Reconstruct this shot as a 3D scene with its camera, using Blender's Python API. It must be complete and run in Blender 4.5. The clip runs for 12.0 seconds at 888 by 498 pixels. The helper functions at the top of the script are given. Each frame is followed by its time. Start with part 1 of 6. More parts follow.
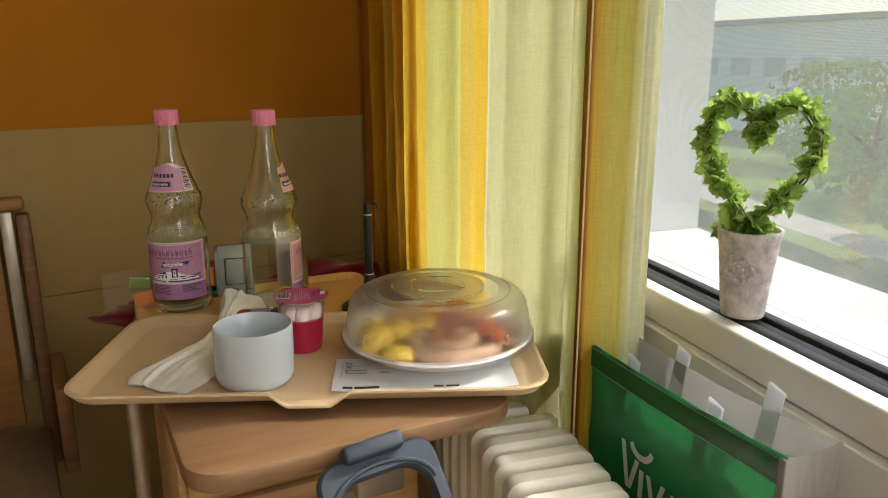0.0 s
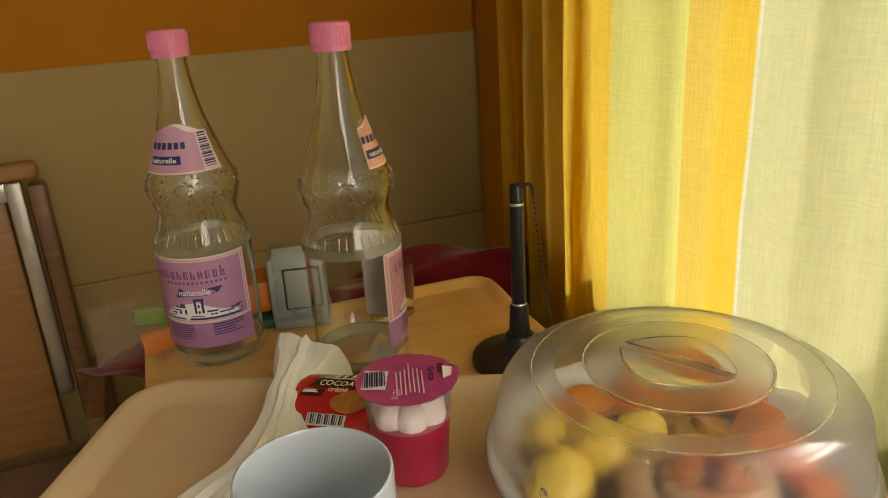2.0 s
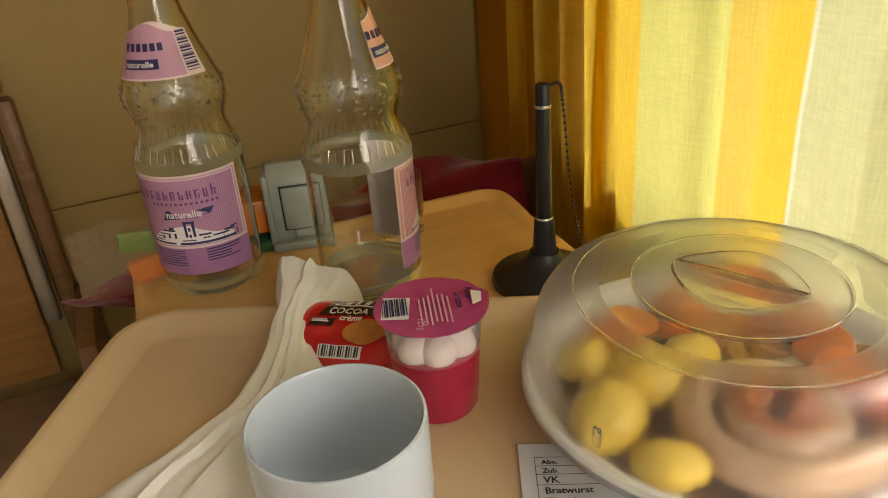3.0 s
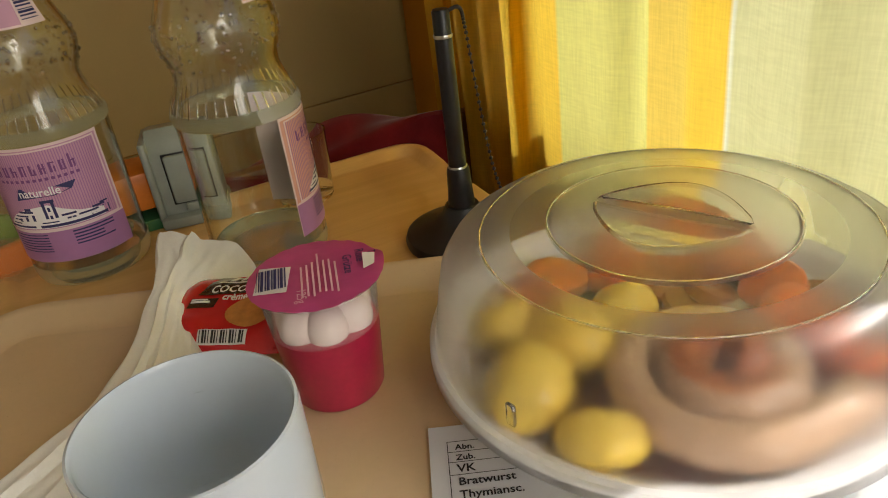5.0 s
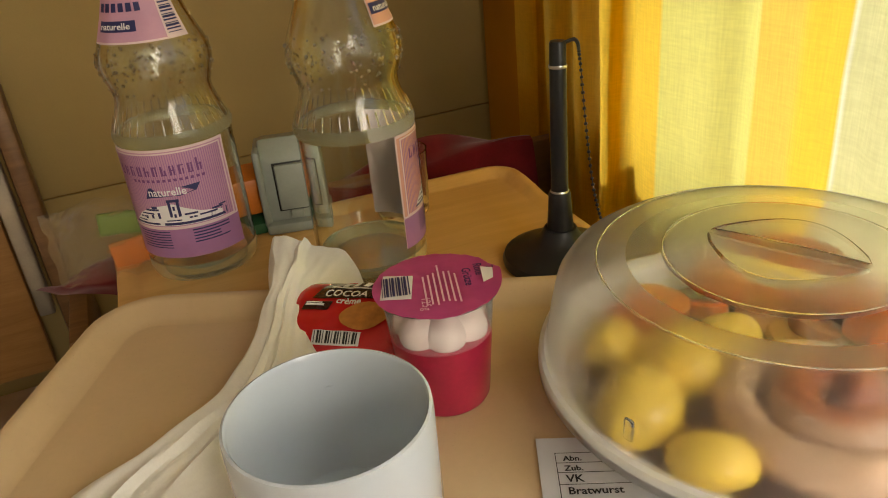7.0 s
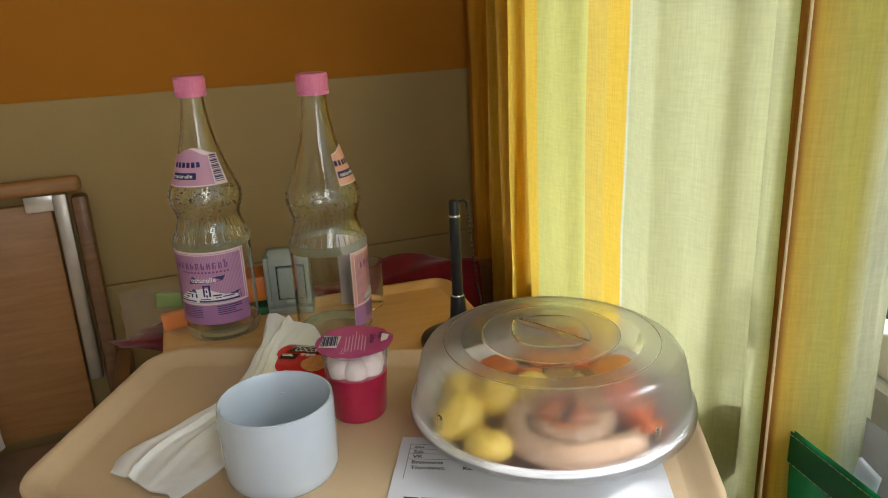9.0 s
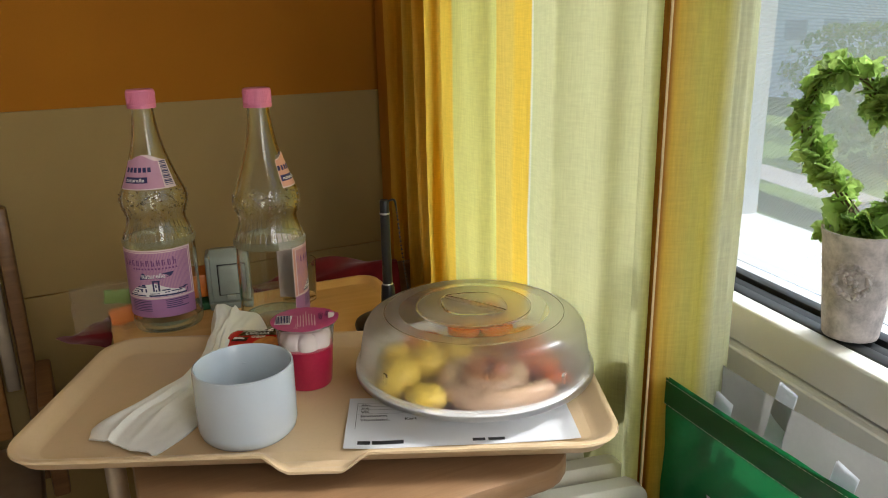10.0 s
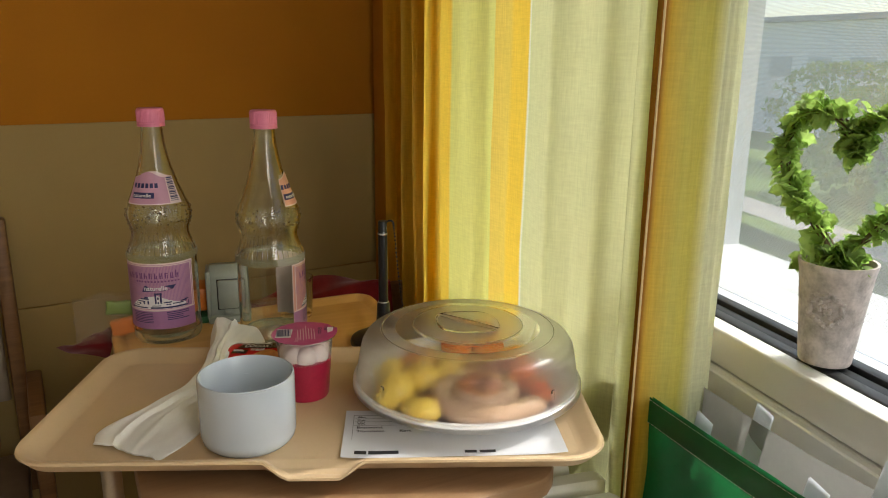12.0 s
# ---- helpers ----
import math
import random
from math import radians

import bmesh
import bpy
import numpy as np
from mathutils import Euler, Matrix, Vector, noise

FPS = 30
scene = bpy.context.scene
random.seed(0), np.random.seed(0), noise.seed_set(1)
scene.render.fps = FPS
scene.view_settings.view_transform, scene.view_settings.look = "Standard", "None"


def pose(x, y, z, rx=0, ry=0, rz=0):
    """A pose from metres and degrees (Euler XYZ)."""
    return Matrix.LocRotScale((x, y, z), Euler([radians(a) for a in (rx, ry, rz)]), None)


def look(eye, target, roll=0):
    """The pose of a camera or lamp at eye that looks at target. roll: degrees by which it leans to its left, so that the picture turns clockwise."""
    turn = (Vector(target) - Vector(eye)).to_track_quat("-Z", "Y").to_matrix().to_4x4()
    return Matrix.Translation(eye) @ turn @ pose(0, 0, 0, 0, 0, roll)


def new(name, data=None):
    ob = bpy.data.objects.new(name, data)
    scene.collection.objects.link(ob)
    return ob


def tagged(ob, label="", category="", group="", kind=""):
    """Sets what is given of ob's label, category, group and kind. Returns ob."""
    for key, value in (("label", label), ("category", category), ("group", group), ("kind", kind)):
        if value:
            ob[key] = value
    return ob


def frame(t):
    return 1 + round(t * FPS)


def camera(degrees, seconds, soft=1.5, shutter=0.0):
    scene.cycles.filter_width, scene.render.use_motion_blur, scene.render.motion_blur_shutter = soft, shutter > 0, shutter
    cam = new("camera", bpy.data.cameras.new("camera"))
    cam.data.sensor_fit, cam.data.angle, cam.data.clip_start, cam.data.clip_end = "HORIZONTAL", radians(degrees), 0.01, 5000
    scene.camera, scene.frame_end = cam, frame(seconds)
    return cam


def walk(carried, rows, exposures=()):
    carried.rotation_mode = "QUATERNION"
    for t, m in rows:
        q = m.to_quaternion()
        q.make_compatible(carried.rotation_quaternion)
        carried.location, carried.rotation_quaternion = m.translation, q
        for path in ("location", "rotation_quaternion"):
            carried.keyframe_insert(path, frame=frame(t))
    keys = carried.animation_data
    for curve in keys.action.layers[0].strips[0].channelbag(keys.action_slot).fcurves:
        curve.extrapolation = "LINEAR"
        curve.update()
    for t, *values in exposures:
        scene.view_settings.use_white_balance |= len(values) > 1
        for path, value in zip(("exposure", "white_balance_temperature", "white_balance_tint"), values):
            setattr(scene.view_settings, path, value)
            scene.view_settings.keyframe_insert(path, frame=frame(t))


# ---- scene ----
cam = camera(61.6, 12.0, soft=1.0)
PATH = [
    (0, (0.026, 0.046, 1.195), (0.023, 1.984, 0.699), -0.2),
    (0.5, (-0.002, 0.076, 1.181), (-0.048, 2.013, 0.686), -0.8),
    (1, (0.006, 0.234, 1.198), (-0.102, 2.155, 0.653), -1.0),
    (1.5, (-0.015, 0.403, 1.168), (-0.246, 2.302, 0.584), -1.9),
    (2, (-0.074, 0.548, 1.153), (-0.33, 2.408, 0.463), -3.5),
    (2.5, (-0.096, 0.605, 1.133), (-0.329, 2.424, 0.335), -4.2),
    (3, (-0.108, 0.606, 1.129), (-0.332, 2.377, 0.227), -4.6),
    (3.5, (-0.079, 0.644, 1.1), (-0.299, 2.395, 0.16), -6.5),
    (5.3, (-0.076, 0.669, 1.082), (-0.194, 2.409, 0.104), -7.4),
    (5.5, (-0.083, 0.664, 1.082), (-0.215, 2.408, 0.112), -6.9),
    (6, (-0.107, 0.656, 1.081), (-0.274, 2.401, 0.119), -6.3),
    (6.5, (-0.109, 0.654, 1.087), (-0.318, 2.403, 0.14), -5.9),
    (7, (-0.114, 0.646, 1.094), (-0.357, 2.408, 0.18), -5.5),
    (7.2, (-0.114, 0.642, 1.098), (-0.374, 2.412, 0.203), -5.4),
    (8.8, (0.007, 0.421, 1.195), (-0.346, 2.272, 0.524), -3.3),
    (9, (0.029, 0.382, 1.186), (-0.293, 2.255, 0.563), -2.7),
    (9.5, (0.012, 0.307, 1.196), (-0.146, 2.207, 0.593), -1.8),
    (10, (0.003, 0.248, 1.189), (-0.042, 2.164, 0.618), -1.2),
    (10.5, (-0.001, 0.222, 1.195), (0.009, 2.144, 0.641), -0.6),
    (11, (-0.004, 0.216, 1.194), (0.021, 2.145, 0.665), 0.1),
    (11.5, (-0.008, 0.214, 1.195), (0.007, 2.146, 0.679), 0.4),
    (12, (-0.009, 0.211, 1.195), (-0.015, 2.146, 0.686), 0.6),
]
EXPOSURES = [(0.0, 0.0, 6450, 10), (1.0, 0.0, 6600, 10), (2.0, 0.15, 7000, 10), (2.5, 0.28, 6300, 10), (3.0, 0.27, 6900, 10), (5.5, 0.14, 6500, 10), (7.0, 0.3, 7150, 10), (9.0, 0.16, 5700, 8), (10.0, 0.02, 5900, 8), (12.0, -0.03, 6300, 8)]
walk(cam, [(t, look(eye, target, roll)) for t, eye, target, roll in PATH], EXPOSURES)

# ---- daylight ----
W = Vector((0.292, -0.956, 0.0))      # along the window, towards the room's front
OUT = Vector((0.956, 0.292, 0.0))     # out through the window
W0 = Vector((0.361, 1.23, 0.0))       # the inner edge of the window's bottom profile
SUN_TRAVEL = (OUT * -1.0 + W * 0.05).normalized()
SUN_HEIGHT = 42.0
sun_dir = Vector((SUN_TRAVEL.x * math.cos(radians(SUN_HEIGHT)), SUN_TRAVEL.y * math.cos(radians(SUN_HEIGHT)), -math.sin(radians(SUN_HEIGHT))))
sun = new("sun", bpy.data.lights.new("sun", "SUN"))
sun.data.energy, sun.data.angle, sun.data.color = 3.8, radians(0.6), (1.0, 0.95, 0.88)
sun.matrix_world = look((6, 4, 5), Vector((6, 4, 5)) + sun_dir)
world = bpy.data.worlds.new("sky")
scene.world = world
world.use_nodes = True
sky = world.node_tree.nodes.new("ShaderNodeTexSky")
sky.sky_type, sky.sun_disc = "NISHITA", False
sky.sun_elevation, sky.sun_rotation = radians(SUN_HEIGHT), math.atan2(-SUN_TRAVEL.x, -SUN_TRAVEL.y)
background = world.node_tree.nodes["Background"]
world.node_tree.links.new(sky.outputs[0], background.inputs[0])
background.inputs[1].default_value = 0.15
# added area lamp in the window's unseen front half, standing in for sky light
fill_lamp = new("window_fill_lamp", bpy.data.lights.new("window_fill_lamp", "AREA"))
fill_lamp.data.shape, fill_lamp.data.size, fill_lamp.data.size_y, fill_lamp.data.energy, fill_lamp.data.color = "RECTANGLE", 1.1, 1.35, 22.0, (1.0, 0.93, 0.82)
fill_lamp.matrix_world = look(W0 + W * 2.3 + OUT * 0.06 + Vector((0, 0, 1.54)), W0 + W * 1.5 - OUT * 2 + Vector((0, 0, 0.3)))


# ---- materials ----
def nodes_of(name):
    m = bpy.data.materials.new(name)
    m.use_nodes = True
    tree = m.node_tree
    return m, tree, tree.nodes["Principled BSDF"], tree.nodes["Material Output"]


def mat(name, col, rough=0.5, metal=0.0, var=0.18, scale=25.0, bump=0.08, fine=300.0, stretch=(1, 1, 1), coat=0.0, sheen=0.0, spec=0.5, see=0.0, ior=1.45, specks=None):
    """A surface with colour that varies at two scales, fine relief, and optional dark specks."""
    m, tree, bsdf, out = nodes_of(name)
    link, add = tree.links.new, tree.nodes.new
    coords, mapping = add("ShaderNodeTexCoord"), add("ShaderNodeMapping")
    mapping.inputs["Scale"].default_value = stretch
    link(coords.outputs["Object"], mapping.inputs[0])
    big, small = add("ShaderNodeTexNoise"), add("ShaderNodeTexNoise")
    big.inputs["Scale"].default_value, small.inputs["Scale"].default_value = scale, fine
    big.inputs["Detail"].default_value, small.inputs["Detail"].default_value = 4, 2
    both = add("ShaderNodeMath")
    both.operation = "MULTIPLY_ADD"
    both.inputs[1].default_value = 0.35
    link(mapping.outputs[0], big.inputs["Vector"]), link(mapping.outputs[0], small.inputs["Vector"])
    link(small.outputs[0], both.inputs[0]), link(big.outputs[0], both.inputs[2])
    ramp = add("ShaderNodeValToRGB")
    ramp.color_ramp.elements[0].position, ramp.color_ramp.elements[1].position = 0.4, 0.95
    ramp.color_ramp.elements[0].color = (*[c * (1 - var) for c in col], 1)
    ramp.color_ramp.elements[1].color = (*[min(1, c * (1 + var)) for c in col], 1)
    link(both.outputs[0], ramp.inputs[0])
    tint = ramp.outputs[0]
    if specks:
        dots, cut, mix = add("ShaderNodeTexVoronoi"), add("ShaderNodeMath"), add("ShaderNodeMix")
        dots.inputs["Scale"].default_value = specks[0]
        cut.operation, cut.inputs[1].default_value = "LESS_THAN", specks[1]
        mix.data_type = "RGBA"
        mix.inputs["B"].default_value = (*specks[2], 1)
        link(coords.outputs["Object"], dots.inputs["Vector"]), link(dots.outputs["Distance"], cut.inputs[0])
        link(cut.outputs[0], mix.inputs["Factor"]), link(tint, mix.inputs["A"])
        tint = mix.outputs["Result"]
    link(tint, bsdf.inputs["Base Color"])
    bsdf.inputs["Roughness"].default_value, bsdf.inputs["Metallic"].default_value = rough, metal
    bsdf.inputs["Coat Weight"].default_value, bsdf.inputs["Sheen Weight"].default_value = coat, sheen
    bsdf.inputs["Specular IOR Level"].default_value = spec
    bsdf.inputs["Transmission Weight"].default_value, bsdf.inputs["IOR"].default_value = see, ior
    if bump:
        relief = add("ShaderNodeBump")
        relief.inputs["Strength"].default_value, relief.inputs["Distance"].default_value = bump, 0.001
        link(both.outputs[0], relief.inputs["Height"]), link(relief.outputs[0], bsdf.inputs["Normal"])
    return m


def glass(name, col, rough=0.0, ior=1.45, milk=0.0, clear=0.0, milk_col=(0.9, 0.9, 0.88)):
    """Clear or milky glass and plastic: refraction and gloss, with some diffuse milkiness and some straight passage."""
    m, tree, bsdf, out = nodes_of(name)
    link, add = tree.links.new, tree.nodes.new
    bsdf.inputs["Base Color"].default_value = (*col, 1)
    bsdf.inputs["Roughness"].default_value, bsdf.inputs["IOR"].default_value = rough, ior
    bsdf.inputs["Transmission Weight"].default_value = 1.0
    last = bsdf.outputs[0]
    if milk:
        scatter, through_it, half, mix = add("ShaderNodeBsdfDiffuse"), add("ShaderNodeBsdfTranslucent"), add("ShaderNodeMixShader"), add("ShaderNodeMixShader")
        scatter.inputs[0].default_value = through_it.inputs[0].default_value = (*milk_col, 1)
        mix.inputs[0].default_value = milk
        link(scatter.outputs[0], half.inputs[1]), link(through_it.outputs[0], half.inputs[2])
        link(last, mix.inputs[1]), link(half.outputs[0], mix.inputs[2])
        last = mix.outputs[0]
    if clear:
        gap, mix = add("ShaderNodeBsdfTransparent"), add("ShaderNodeMixShader")
        mix.inputs[0].default_value = clear
        link(last, mix.inputs[1]), link(gap.outputs[0], mix.inputs[2])
        last = mix.outputs[0]
    link(last, out.inputs[0])
    return m


def thin_cloth(name, col, pass_on=0.5, weave=900.0, stripes=None, uneven=0.1, depth=1.0):
    """Cloth that lets light through. stripes: rows of (place along the cloth in 0..1, colour)."""
    m, tree, bsdf, out = nodes_of(name)
    link, add = tree.links.new, tree.nodes.new
    coords = add("ShaderNodeTexCoord")
    weft, slubs = add("ShaderNodeTexNoise"), add("ShaderNodeTexNoise")
    across, down = add("ShaderNodeMapping"), add("ShaderNodeMapping")
    across.inputs["Scale"].default_value, down.inputs["Scale"].default_value = (0.12, 0.12, 1), (1, 1, 0.07)
    weft.inputs["Scale"].default_value, slubs.inputs["Scale"].default_value = weave * 0.55, weave * 0.6
    for mapping, threads in ((across, weft), (down, slubs)):
        threads.inputs["Detail"].default_value = 3
        link(coords.outputs["Object"], mapping.inputs[0]), link(mapping.outputs[0], threads.inputs["Vector"])
    value = add("ShaderNodeMath")
    value.operation = "MULTIPLY_ADD"
    value.inputs[1].default_value = 0.8
    link(weft.outputs[0], value.inputs[0]), link(slubs.outputs[0], value.inputs[2])
    hue = add("ShaderNodeHueSaturation")
    ranged = add("ShaderNodeMapRange")
    ranged.inputs["From Min"].default_value, ranged.inputs["From Max"].default_value = 0.6, 1.2
    ranged.inputs["To Min"].default_value, ranged.inputs["To Max"].default_value = 1 - uneven, 1 + uneven
    link(value.outputs[0], ranged.inputs[0]), link(ranged.outputs[0], hue.inputs["Value"])
    hue.inputs["Color"].default_value = (*col, 1)
    if stripes:
        split, ramp = add("ShaderNodeSeparateXYZ"), add("ShaderNodeValToRGB")
        link(coords.outputs["UV"], split.inputs[0]), link(split.outputs[0], ramp.inputs[0])
        for place, c in stripes[1:-1]:
            ramp.color_ramp.elements.new(place)
        for e, (place, c) in zip(ramp.color_ramp.elements, stripes):
            e.position, e.color = place, (*c, 1)
        link(ramp.outputs[0], hue.inputs["Color"])
    passing, mix, relief = add("ShaderNodeBsdfTranslucent"), add("ShaderNodeMixShader"), add("ShaderNodeBump")
    relief.inputs["Strength"].default_value, relief.inputs["Distance"].default_value = 0.25, 0.0006
    link(value.outputs[0], relief.inputs["Height"]), link(relief.outputs[0], bsdf.inputs["Normal"])
    bsdf.inputs["Roughness"].default_value, bsdf.inputs["Specular IOR Level"].default_value = 0.9, 0.1
    pale = add("ShaderNodeGamma")
    pale.inputs["Gamma"].default_value = 0.92
    deep = add("ShaderNodeGamma")
    deep.inputs["Gamma"].default_value = depth
    link(hue.outputs[0], deep.inputs[0]), link(deep.outputs[0], bsdf.inputs["Base Color"]), link(hue.outputs[0], pale.inputs[0]), link(pale.outputs[0], passing.inputs[0])
    mix.inputs[0].default_value = pass_on
    link(bsdf.outputs[0], mix.inputs[1]), link(passing.outputs[0], mix.inputs[2]), link(mix.outputs[0], out.inputs[0])
    return m


def wood(name, light, dark, rough=0.4, along=(1.2, 14, 14), coat=0.15):
    """Veneer or board with grain along local x."""
    m, tree, bsdf, out = nodes_of(name)
    link, add = tree.links.new, tree.nodes.new
    coords, mapping, grain, pores, ramp, relief, sum_ = (add(n) for n in ("ShaderNodeTexCoord", "ShaderNodeMapping", "ShaderNodeTexNoise", "ShaderNodeTexNoise", "ShaderNodeValToRGB", "ShaderNodeBump", "ShaderNodeMath"))
    mapping.inputs["Scale"].default_value = along
    link(coords.outputs["Object"], mapping.inputs[0])
    for n, s, d in ((grain, 5.0, 6), (pores, 45.0, 3)):
        n.inputs["Scale"].default_value, n.inputs["Detail"].default_value, n.inputs["Distortion"].default_value = s, d, 0.6
        link(mapping.outputs[0], n.inputs["Vector"])
    sum_.operation, sum_.inputs[1].default_value = "MULTIPLY_ADD", 0.4
    link(pores.outputs[0], sum_.inputs[0]), link(grain.outputs[0], sum_.inputs[2]), link(sum_.outputs[0], ramp.inputs[0])
    ramp.color_ramp.elements[0].position, ramp.color_ramp.elements[1].position = 0.45, 0.92
    ramp.color_ramp.elements[0].color, ramp.color_ramp.elements[1].color = (*dark, 1), (*light, 1)
    link(ramp.outputs[0], bsdf.inputs["Base Color"])
    relief.inputs["Strength"].default_value, relief.inputs["Distance"].default_value = 0.08, 0.0008
    link(sum_.outputs[0], relief.inputs["Height"]), link(relief.outputs[0], bsdf.inputs["Normal"])
    bsdf.inputs["Roughness"].default_value, bsdf.inputs["Coat Weight"].default_value = rough, coat
    return m


